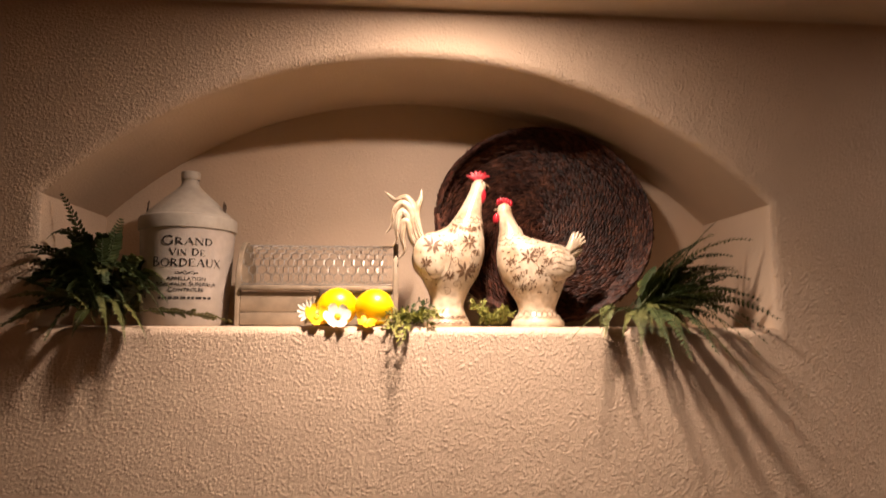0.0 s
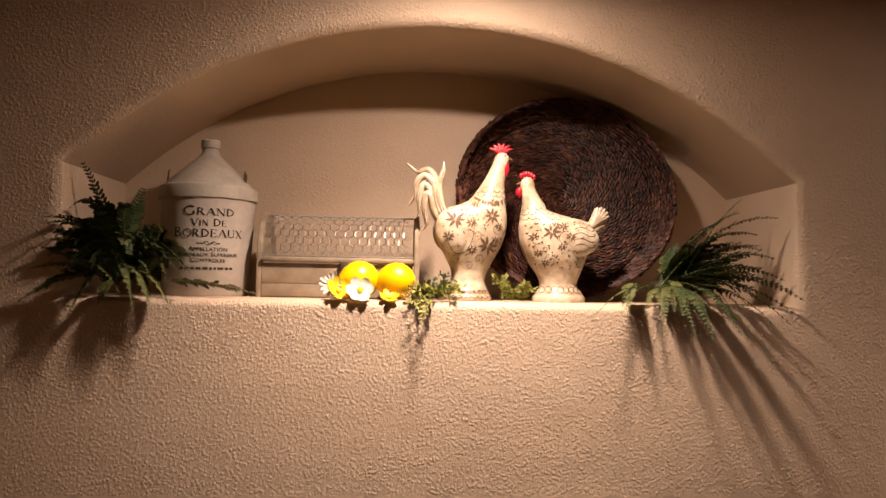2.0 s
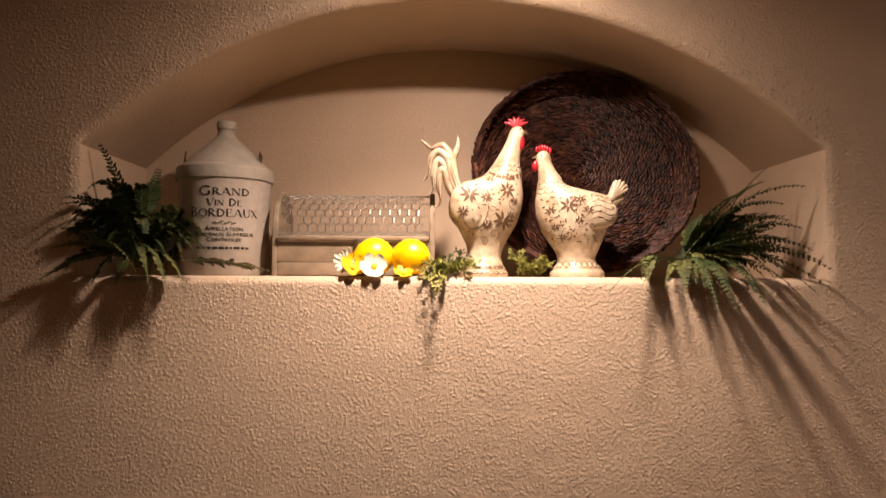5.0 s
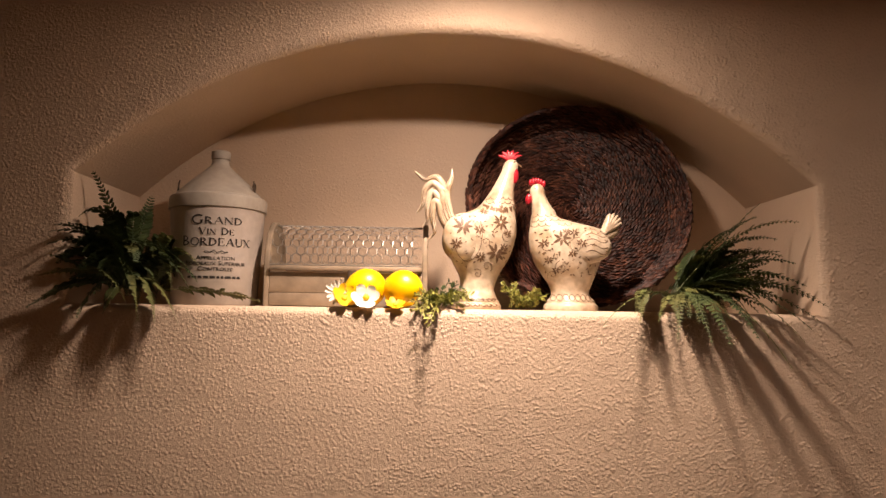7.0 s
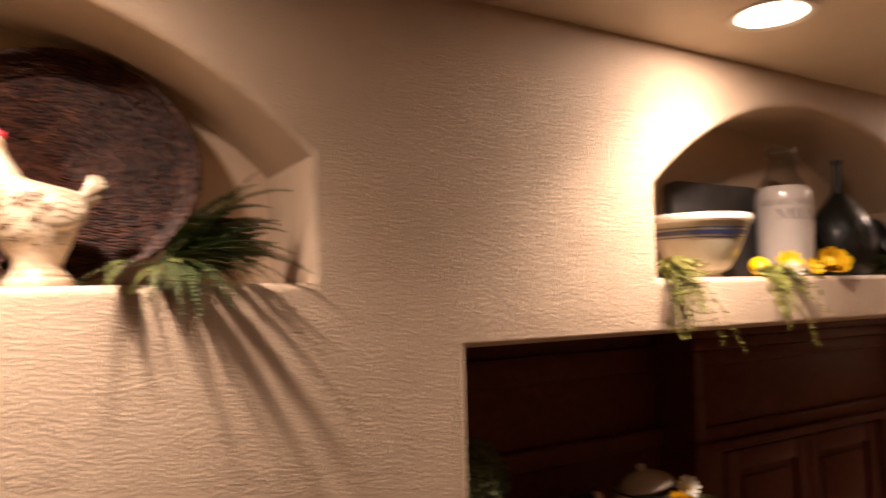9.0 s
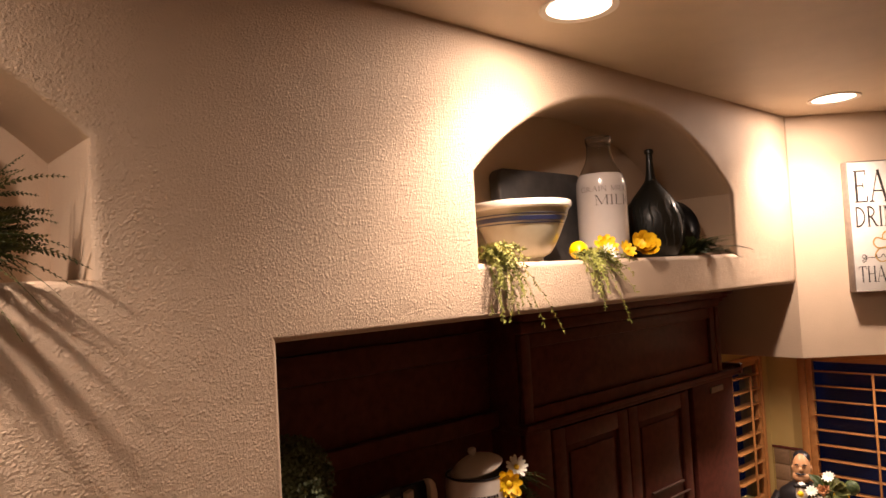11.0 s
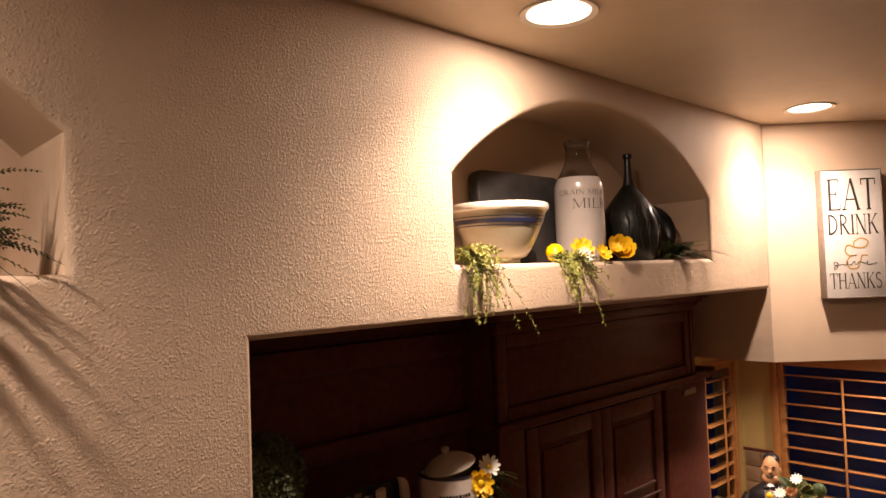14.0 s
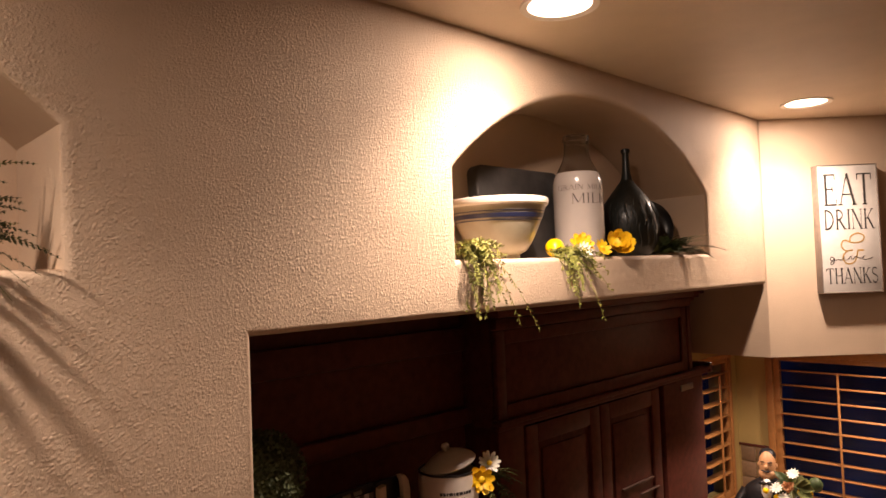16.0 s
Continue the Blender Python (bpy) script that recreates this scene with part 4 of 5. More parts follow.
def coil(bm, r, depth, rng, pitch=0.0115, fat=0.0048, lean=0.55, out=0.0):
    n = max(5, int(2 * math.pi * r / pitch))
    for i in range(n):
        a = 2 * math.pi * (i + rng.uniform(-0.2, 0.2)) / n
        rad = Vector((math.cos(a), 0, math.sin(a)))
        tan = Vector((-math.sin(a), 0, math.cos(a)))
        c = rad * (r + rng.uniform(-0.0012, 0.0012)) + Vector((0, depth + rng.uniform(-0.0015, 0.0015), 0))
        d = tan + rad * lean * rng.uniform(0.6, 1.3) + Vector((0, rng.uniform(-0.25, 0.25), 0))
        strand(bm, c, d, Vector((0, -1, 0)), pitch * 1.9, fat * rng.uniform(0.8, 1.15), fat * rng.uniform(0.75, 1.0), rng)


rw = random.Random(31)
wv = bmesh.new()
k = 0
r = 0.008
while r < 0.236:
    coil(wv, r, 0.0, rw, pitch=0.0105, fat=0.0044, lean=0.5)
    r += 0.0080
wv.transform(OVAL @ Matrix.Translation((0, 0, TRAY_R)))
part("woven_base", wv, WEAVE, basket)
sd = bmesh.new()
for j in range(7):
    coil(sd, 0.241 + 0.0042 * j, -0.004 - 0.0085 * j, rw, pitch=0.0135, fat=0.0058, lean=0.35)
sd.transform(OVAL @ Matrix.Translation((0, 0, TRAY_R)))
part("woven_side", sd, WEAVE, basket)
rim = bmesh.new()
for j, (dr, dd, ln) in enumerate(((0.0, -0.066, 0.9), (0.004, -0.062, -0.9), (0.001, -0.070, 0.4))):
    coil(rim, 0.2675 + dr - 0.0005, dd, rw, pitch=0.013, fat=0.0060, lean=ln * 0.55)
for j in range(26):
    a = rw.uniform(0, 6.28)
    c = Vector((math.cos(a), 0, math.sin(a))) * 0.272
    strand(rim, c + Vector((0, -0.06, 0)), Vector((rw.uniform(-1, 1), rw.uniform(-1, 0.5), rw.uniform(-1, 1))), Vector((0.3, -1, 0.2)), 0.03, 0.0011, 0.0016, rw)
rim.transform(OVAL @ Matrix.Translation((0, 0, TRAY_R)))
part("braided_rim", rim, WEAVE, basket)
backing = lathe([(0, 0.0035), (0.2385, 0.0035), (0.266, -0.056), (0.2672, -0.056), (0.240, 0.006), (0, 0.006)], 64)
backing.transform(OVAL @ Matrix.Translation((0, 0, TRAY_R)) @ Matrix.Rotation(radians(-90), 4, "X"))
part("woven_backing", backing, WEAVE, basket)

# ---------------------------------------------------------------- glazed poultry figurines
from mathutils.bvhtree import BVHTree

CREAM = mat("crackled_cream_glaze", (0.55, 0.455, 0.335), rough=0.34, vary=0.2, scale=70, bump=0.12, tint=(0.33, 0.225, 0.125), tint_scale=24, tint_amount=0.8, coat=0.3)
RED = mat("red_glaze", (0.38, 0.014, 0.026), rough=0.35, vary=0.15, scale=50, bump=0.1, coat=0.3)
BROWN = mat("painted_brown", (0.125, 0.07, 0.036), rough=0.5, vary=0.3, scale=80, bump=0)


def loft(rows, seg=40, smooth_steps=4):
    """Ellipses stacked along z: (z, centre x, half width, half depth), eased between rows."""
    out = []
    n = len(rows)
    for i in range(n - 1):
        p0, p1, p2, p3 = rows[max(i - 1, 0)], rows[i], rows[i + 1], rows[min(i + 2, n - 1)]
        for s in range(smooth_steps):
            t = s / smooth_steps
            out.append([0.5 * (2 * b + (c - a) * t + (2 * a - 5 * b + 4 * c - d) * t * t + (3 * b - a - 3 * c + d) * t ** 3) for a, b, c, d in zip(p0, p1, p2, p3)])
    out.append(rows[-1])
    bm = bmesh.new()
    rings = [[bm.verts.new((cx + max(hx, 0.0008) * math.cos(a), max(hy, 0.0008) * math.sin(a), z)) for a in [2 * math.pi * k / seg for k in range(seg)]] for z, cx, hx, hy in out]
    for a, b in zip(rings, rings[1:]):
        for k in range(seg):
            bm.faces.new((a[k], a[(k + 1) % seg], b[(k + 1) % seg], b[k]))
    bm.faces.new(rings[0][::-1])
    bm.faces.new(rings[-1])
    return bm


def paint_petal(bm, tree, x, z, angle, length, width, index=2):
    """A small painted leaf laid on the glazed body."""
    pts = []
    for f, w in ((0, 0.1), (0.35, 1), (0.7, 0.8), (1, 0.05)):
        for s in (-1, 1):
            px = x + math.cos(angle) * length * f - math.sin(angle) * width / 2 * w * s
            pz = z + math.sin(angle) * length * f + math.cos(angle) * width / 2 * w * s
            hit = tree.ray_cast(Vector((px, -0.3, pz)), Vector((0, 1, 0)))
            if hit[0] is None:
                return
            pts.append(bm.verts.new(hit[0] + hit[1] * 0.0007))
    for i in range(0, 6, 2):
        f = bm.faces.new((pts[i], pts[i + 1], pts[i + 3], pts[i + 2]))
        f.material_index = index


def paint_line(bm, tree, points, radius, index=2):
    run = []
    for x, z in points:
        hit = tree.ray_cast(Vector((x, -0.3, z)), Vector((0, 1, 0)))
        if hit[0] is None:
            continue
        run.append(hit[0])
    if len(run) > 2:
        tube(run, radius, 5, bm, index=index)


def bloom(bm, tree, x, z, r, petals=8, rng=None):
    for k in range(petals):
        paint_petal(bm, tree, x + 0.12 * r * math.cos(k), z, 2 * math.pi * k / petals + rng.uniform(-0.15, 0.15), r * rng.uniform(0.8, 1.05), r * 0.30)
    paint_petal(bm, tree, x - r * 0.15, z, 0, r * 0.3, r * 0.3, 0)


def curl(cx, cz, r, turns, a0, sgn=1):
    return [(cx + r * (1 - i / 26) * math.cos(a0 + sgn * turns * 6.283 * i / 22), cz + r * (1 - i / 26) * math.sin(a0 + sgn * turns * 6.283 * i / 22)) for i in range(23)]


def plume(bm, pts, radii, index=0):
    """A tapering curved tail feather with a groove."""
    tube(pts, 1, 8, bm, taper=radii, index=index)


rp = random.Random(41)
ro = loft([(0, 0, .052, .050), (.004, 0, .054, .052), (.010, 0, .0535, .0515), (.014, 0, .050, .048), (.019, 0, .049, .047), (.023, 0, .0455, .044), (.032, .001, .041, .040), (.044, .002, .037, .036), (.066, .005, .040, .038),
           (.09, .006, .052, .047), (.112, .007, .064, .055), (.14, .007, .074, .060), (.163, .007, .079, .061), (.185, .011, .075, .058), (.203, .024, .060, .049), (.219, .042, .042, .038), (.238, .049, .032, .031),
           (.26, .056, .0245, .024), (.285, .065, .0195, .018), (.303, .071, .0175, .016), (.316, .0735, .0155, .014), (.325, .074, .009, .009), (.328, .074, .002, .002)])
wing = ball((-0.028, -0.043, 0.152), 1, scale=(0.046, 0.020, 0.050), u=24, v=16)
merge(ro, wing)
wing = ball((-0.028, 0.043, 0.152), 1, scale=(0.046, 0.020, 0.050), u=24, v=16)
merge(ro, wing)
bmesh.ops.recalc_face_normals(ro, faces=ro.faces)
tree = BVHTree.FromBMesh(ro)
TAIL = (((-0.052, 0.175), (-0.068, 0.215), (-0.071, 0.256), (-0.088, 0.283), (-0.112, 0.279), (-0.136, 0.297)),
        ((-0.052, 0.172), (-0.070, 0.210), (-0.076, 0.250), (-0.096, 0.270), (-0.114, 0.254), (-0.118, 0.224), (-0.131, 0.205)),
        ((-0.052, 0.168), (-0.072, 0.200), (-0.082, 0.236), (-0.098, 0.251), (-0.107, 0.224), (-0.107, 0.192), (-0.117, 0.176)),
        ((-0.054, 0.160), (-0.073, 0.190), (-0.080, 0.220), (-0.091, 0.230), (-0.095, 0.198), (-0.091, 0.166), (-0.104, 0.148)),
        ((-0.050, 0.180), (-0.061, 0.214), (-0.066, 0.250), (-0.056, 0.280), (-0.055, 0.303)),
        ((-0.050, 0.178), (-0.066, 0.222), (-0.068, 0.248), (-0.082, 0.262), (-0.100, 0.252), (-0.108, 0.236)))


def through_points(pts, n=5):
    """Eased line through the given points."""
    out, m = [], len(pts)
    for i in range(m - 1):
        p0, p1, p2, p3 = pts[max(i - 1, 0)], pts[i], pts[i + 1], pts[min(i + 2, m - 1)]
        for k in range(n):
            t = k / n
            out.append(0.5 * (2 * p1 + (p2 - p0) * t + (2 * p0 - 5 * p1 + 4 * p2 - p3) * t * t + (3 * p1 - p0 - 3 * p2 + p3) * t ** 3))
    return out + [pts[-1]]


for fi, pts in enumerate(TAIL):
    for yo in (-0.009, 0.009):
        line = through_points([Vector((x, yo * (1.5 - 0.2 * i) - 0.002 * (fi % 2), z)) for i, (x, z) in enumerate(pts)])
        m = len(line) - 1
        plume(ro, line, [0.0078 * (0.7 + 0.5 * math.sin(math.pi * i / m)) * (1 - 0.82 * (i / m) ** 3) for i in range(m + 1)])
        if yo < 0:
            for off in (-0.0026, 0.0026):
                tube([q + Vector((off * 0.6, -0.0068 * (1 - 0.75 * (i / m) ** 3), off)) for i, q in enumerate(line[2:-3])], 0.0007, 4, ro, index=2)
for k in range(6):
    a = radians(155 - 26 * k)
    c = Vector((0.072, 0, 0.324))
    tube([c, c + Vector((math.cos(a) * 0.017, 0, abs(math.sin(a)) * 0.014 + 0.004)), c + Vector((math.cos(a) * 0.029, 0, abs(math.sin(a)) * 0.022 + 0.003))], 1, 7, ro, taper=[0.0055, 0.0048, 0.0012], index=1)
ball((0.080, -0.008, 0.290), 1, ro, 14, 10, (0.010, 0.006, 0.018), 1)
ball((0.079, 0.008, 0.292), 1, ro, 14, 10, (0.008, 0.005, 0.016), 1)
tube([(0.085, 0, 0.316), (0.094, 0, 0.312), (0.099, 0, 0.309)], 1, 7, ro, taper=[0.005, 0.0035, 0.0006], index=2)
ball((0.079, -0.0135, 0.319), 0.0018, ro, 8, 6, index=2)
for x, z, r in ((-0.032, 0.172, 0.022), (0.047, 0.182, 0.019), (0.038, 0.118, 0.022), (0.055, 0.13, 0.010), (0.012, 0.205, 0.010), (-0.045, 0.135, 0.013), (0.002, 0.165, 0.012), (0.062, 0.160, 0.010), (0.005, 0.108, 0.012), (0.052, 0.212, 0.011)):
    bloom(ro, tree, x, z, r, 8, rp)
for k in range(75):
    x, z = rp.uniform(-0.06, 0.075), rp.uniform(0.09, 0.2)
    paint_petal(ro, tree, x, z, rp.uniform(0, 6.28), rp.uniform(0.004, 0.008), rp.uniform(0.0016, 0.003))
for k in range(22):
    a = k / 22
    paint_petal(ro, tree, 0.012 + 0.07 * a, 0.226 - 0.012 * math.sin(math.pi * a), rp.uniform(-2.2, -0.9), 0.012, 0.005)
paint_line(ro, tree, [(0.013 - 0.03 * math.cos(t) - 0.035, 0.155 + 0.055 * math.sin(t)) for t in [2.5 + 3.6 * i / 24 for i in range(25)]], 0.0008)
for cx, cz, r, sg in ((0.02, 0.09, 0.012, 1), (0.06, 0.155, 0.012, -1), (0.015, 0.14, 0.010, 1), (0.0, 0.075, 0.010, -1), (0.066, 0.1, 0.01, 1)):
    paint_line(ro, tree, curl(cx, cz, r, 1.2, rp.uniform(0, 6), sg), 0.0006)
for z in (0.009, 0.0205):
    for k in range(9):
        paint_petal(ro, tree, -0.05 + 0.0113 * k, z, rp.uniform(-0.08, 0.08), rp.uniform(0.009, 0.016), 0.007)
for row in range(2):
    for k in range(5):
        cx = 0.022 + 0.0125 * k + 0.004 * row
        paint_line(ro, tree, [(cx + 0.0065 * math.cos(t), 0.241 - 0.010 * row - 0.0065 * math.sin(t)) for t in [math.pi * i / 8 for i in range(9)]], 0.0008)
bmesh.ops.recalc_face_normals(ro, faces=ro.faces)
rooster = tagged(part("rooster_figurine", ro, [CREAM, RED, BROWN], smooth=50), "cream glazed rooster figurine with brown painted flowers and red comb", "figurine", "poultry figurines")
rooster.matrix_basis = pose(0.062, 0.115, ZS)

he = loft([(0, 0, .057, .055), (.005, 0, .0585, .056), (.012, 0, .057, .055), (.017, 0, .0515, .050), (.022, 0, .050, .048), (.030, -.001, .043, .042), (.040, -.002, .0405, .040), (.056, -.002, .046, .044), (.078, -.005, .058, .052),
           (.10, -.008, .069, .058), (.125, -.007, .080, .062), (.143, -.006, .084, .062), (.163, -.008, .083, .060), (.177, -.014, .075, .054), (.187, -.034, .054, .045), (.200, -.055, .031, .032), (.214, -.059, .025, .026),
           (.232, -.066, .0195, .020), (.25, -.072, .0165, .016), (.262, -.073, .0155, .014), (.271, -.073, .010, .010), (.275, -.073, .002, .002)])
merge(he, ball((0.025, -0.046, 0.135), 1, scale=(0.052, 0.018, 0.036), u=24, v=16))
merge(he, ball((0.025, 0.046, 0.135), 1, scale=(0.052, 0.018, 0.036), u=24, v=16))
bmesh.ops.recalc_face_normals(he, faces=he.faces)
tree = BVHTree.FromBMesh(he)
for k, (tx, tz) in enumerate(((0.084, 0.210), (0.093, 0.211), (0.101, 0.207), (0.107, 0.200), (0.109, 0.191))):
    for y in (-0.008, 0.008):
        plume(he, [(0.055, y, 0.158), (0.076, y * 1.1, 0.174), (0.45 * 0.076 + 0.55 * tx, y, 0.45 * 0.174 + 0.55 * tz), (tx, y * 0.8, tz)], [0.013, 0.0095, 0.006, 0.003])
plume(he, [(0.05, 0, 0.155), (0.08, 0, 0.165), (0.098, 0, 0.172), (0.103, 0, 0.178)], [0.02, 0.014, 0.008, 0.003])
for k in range(6):
    t = k / 5
    ball((-0.087 + 0.029 * t, 0, 0.272 + 0.009 * math.sin(math.pi * (0.2 + 0.7 * t))), 1, he, 10, 8, (0.0042, 0.0035, 0.0075), 1)
ball((-0.091, -0.006, 0.240), 1, he, 14, 10, (0.007, 0.005, 0.012), 1)
ball((-0.091, 0.006, 0.240), 1, he, 14, 10, (0.007, 0.005, 0.012), 1)
tube([(-0.085, 0, 0.261), (-0.093, 0, 0.259), (-0.0985, 0, 0.2585)], 1, 7, he, taper=[0.005, 0.0032, 0.0005], index=2)
ball((-0.079, -0.0135, 0.262), 0.0017, he, 8, 6, index=2)
for row, z0 in enumerate((0.206, 0.195, 0.184)):
    for k in range(5 + row):
        cx = -0.096 + (0.014 - 0.0004 * row) * k + row * 0.001
        paint_line(he, tree, [(cx + 0.007 * math.cos(t), z0 - 0.007 * math.sin(t)) for t in [math.pi * i / 8 for i in range(9)]], 0.0007)
for x, z, r in ((-0.03, 0.150, 0.020), (-0.005, 0.162, 0.012), (-0.055, 0.105, 0.010), (-0.008, 0.118, 0.010), (-0.065, 0.140, 0.012), (-0.040, 0.085, 0.009), (0.012, 0.140, 0.012), (-0.020, 0.165, 0.009)):
    bloom(he, tree, x, z, r, 7, rp)
for k in range(100):
    paint_petal(he, tree, rp.uniform(-0.085, 0.065), rp.uniform(0.075, 0.175), rp.uniform(0, 6.28), rp.uniform(0.004, 0.009), rp.uniform(0.0016, 0.003))
for k in range(4):
    z = 0.158 - 0.012 * k
    paint_line(he, tree, [(0.02 + 0.0035 * i, z + 0.004 * math.sin(i * 0.45)) for i in range(14)], 0.0008)
for cx, cz, r, sg in ((-0.03, 0.09, 0.014, 1), (-0.045, 0.075, 0.010, -1), (0.0, 0.135, 0.018, 1), (-0.06, 0.135, 0.012, -1)):
    paint_line(he, tree, curl(cx, cz, r, 1.2, rp.uniform(0, 6), sg), 0.0006)
for k in range(8):
    cx = -0.042 + 0.012 * k
    paint_line(he, tree, [(cx + 0.0055 * math.cos(t), 0.0275 + 0.007 * math.sin(t)) for t in [2 * math.pi * i / 12 for i in range(13)]], 0.0008)
bmesh.ops.recalc_face_normals(he, faces=he.faces)
hen = tagged(part("hen_figurine", he, [CREAM, RED, BROWN], smooth=50), "cream glazed hen figurine with brown painted scrolls and red comb", "figurine", "poultry figurines")
hen.matrix_basis = pose(0.266, 0.115, ZS)

# ---------------------------------------------------------------- second niche
STONEWARE = mat("cream_stoneware", (0.33, 0.30, 0.215), rough=0.3, vary=0.05, scale=30, bump=0.06, tint=(0.30, 0.27, 0.19), tint_scale=9, coat=0.4)
BLUE = mat("cobalt_band", (0.022, 0.028, 0.075), rough=0.3, vary=0.1, scale=40, bump=0)
SLATE = mat("dark_slate", (0.036, 0.033, 0.032), rough=0.6, vary=0.2, scale=30, bump=0.25, tint=(0.06, 0.054, 0.05), tint_scale=7)
MILKGLAZE = mat("milky_white_glass", (0.48, 0.435, 0.40), rough=0.22, vary=0.02, scale=30, bump=0.02, coat=0.5)
BLACKGLASS = mat("black_green_glass", (0.008, 0.010, 0.008), rough=0.42, vary=0.2, scale=30, bump=0.5, bump_scale=38, dist=0.005, coat=0.25)
BLACKIRON = mat("black_enamel", (0.015, 0.014, 0.014), rough=0.3, vary=0.2, scale=60, bump=0.1)
CLEAR = bpy.data.materials.new("clear_glass")
CLEAR.use_nodes = True
cb = CLEAR.node_tree.nodes["Principled BSDF"]
cb.inputs["Roughness"].default_value, cb.inputs["Transmission Weight"].default_value, cb.inputs["IOR"].default_value = 0.02, 1.0, 1.3

bowl = thing("mixing_bowl", (2.097, 0.153, ZS), "cream stoneware mixing bowl with navy blue bands", "bowl")


def bowl_r(z):
    return 0.070 + 0.090 * (max(0.0, z - 0.012) / 0.165) ** 0.62


prof = [(0, 0.004), (0.052, 0.004), (0.056, 0.0), (0.066, 0.0), (0.068, 0.006), (0.066, 0.014)]
prof += [(bowl_r(0.016 + 0.150 * i / 16), 0.016 + 0.150 * i / 16) for i in range(1, 17)]
prof += [(0.160, 0.172), (0.1665, 0.178), (0.168, 0.187), (0.1655, 0.195), (0.161, 0.197), (0.156, 0.192), (0.150, 0.165), (0.11, 0.07), (0.07, 0.025), (0, 0.015)]
part("body", lathe(prof, 72), STONEWARE, bowl)
part("rim", lathe([(0.1605, 0.1715), (0.1670, 0.1775), (0.1688, 0.187), (0.1662, 0.1958), (0.161, 0.1980), (0.1555, 0.1925)], 72), mat("white_glazed_rim", (0.66, 0.61, 0.53), rough=0.25, vary=0.03, scale=40, bump=0, coat=0.4), bowl, "white glazed rim")
for z0, z1 in ((0.151, 0.154), (0.131, 0.145), (0.122, 0.125)):
    part("band", lathe([(bowl_r(z0) + 0.0004, z0), (bowl_r(z0) + 0.0016, z0 + 0.0004), (bowl_r(z1) + 0.0016, z1 - 0.0004), (bowl_r(z1) + 0.0004, z1)], 72), BLUE, bowl, "navy blue band")

ob_out = [(-0.235 + 0.035 * (1 - math.cos(a)), 0.335 - 0.035 * (1 - math.sin(a))) for a in [math.pi / 2 * i / 8 for i in range(9)]]
ob_out = [(-0.235, 0.0), (0.235, 0.0)] + [(-x, z) for x, z in ob_out] + ob_out[::-1]
board = part("slate_board", plate([ob_out], 0.05, 0.008, 3), SLATE)
board.matrix_basis = pose(2.335, 0.225, ZS, -4, 0, 0)
tagged(board, "dark slate grey serving board with rounded corners leaning at the back", "serving board")

milk = thing("milk_bottle", (2.533, 0.135, ZS), "tall glass milk bottle painted white inside with grey lettering", "bottle")
part("painted_body", lathe([(0, 0), (0.083, 0), (0.090, 0.005), (0.0925, 0.02), (0.0925, 0.255), (0.0905, 0.285), (0.084, 0.305), (0.078, 0.315), (0.0, 0.315)], 56), MILKGLAZE, milk, "milky white lower body")
part("clear_neck", lathe([(0.0775, 0.3155), (0.066, 0.338), (0.054, 0.36), (0.047, 0.385), (0.044, 0.415), (0.045, 0.43), (0.049, 0.435), (0.049, 0.452), (0.046, 0.456), (0.043, 0.452), (0.041, 0.43), (0.041, 0.412), (0.044, 0.385), (0.051, 0.358), (0.063, 0.336), (0.0745, 0.3155)], 56), CLEAR, milk, "clear glass neck")
GREYINK = mat("grey_ink", (0.09, 0.07, 0.065), rough=0.6, vary=0.15, scale=70, bump=0)
for txt, z, h, w in (("GRAIN MILK", 0.246, 0.019, 0.190), ("MILK", 0.196, 0.036, 0.150)):
    lb = serif_lettering(txt, h, w, weight=0.85)
    for v in lb.verts:
        v.co.z += z
    part("lettering", wrap(lb, 0.0928, -46 if h < 0.03 else -24), GREYINK, milk, smooth=0)

demi = thing("glass_demijohn", (2.905, 0.150, ZS), "black glass demijohn with a moulded pattern and slim neck", "bottle")
part("body", lathe([(0, 0), (0.075, 0), (0.092, 0.012), (0.112, 0.06), (0.120, 0.115), (0.116, 0.165), (0.098, 0.215), (0.070, 0.255), (0.042, 0.29), (0.024, 0.315)], 48), BLACKGLASS, demi)
part("neck", lathe([(0.0235, 0.3155), (0.017, 0.345), (0.0135, 0.40), (0.013, 0.425)], 24), BLACKGLASS, demi)
part("lip", lathe([(0.0128, 0.4255), (0.018, 0.428), (0.018, 0.442), (0.012, 0.446), (0, 0.446)], 24), BLACKGLASS, demi)
def demi_r(z):
    rows = ((0.0, 0.080), (0.06, 0.112), (0.115, 0.120), (0.165, 0.116), (0.215, 0.098), (0.255, 0.070), (0.32, 0.03))
    for (z0, r0), (z1, r1) in zip(rows, rows[1:]):
        if z0 <= z <= z1:
            return r0 + (r1 - r0) * (z - z0) / (z1 - z0)
    return 0.03


for k in range(20):
    a = 2 * math.pi * k / 20
    for z0, z1 in ((0.03, 0.135), (0.12, 0.225)):
        a1 = a + (0.157 if z0 > 0.1 else 0)
        run = [(z0 + (z1 - z0) * j / 7) for j in range(8)]
        rb_ = tube([(demi_r(z) * math.cos(a1 + 0.05 * math.sin(j * 0.9)), demi_r(z) * math.sin(a1 + 0.05 * math.sin(j * 0.9)), z) for j, z in enumerate(run)], 0.008, 6, taper=[0.001, 0.003, 0.005, 0.0055, 0.0055, 0.005, 0.003, 0.001])
        part("moulded_leaf", rb_, BLACKGLASS, demi)
pl_prof = [(0, 0.0), (0.075, 0.0), (0.098, -0.012), (0.104, -0.022), (0.1065, -0.021), (0.101, -0.009), (0.077, 0.006), (0, 0.006)]
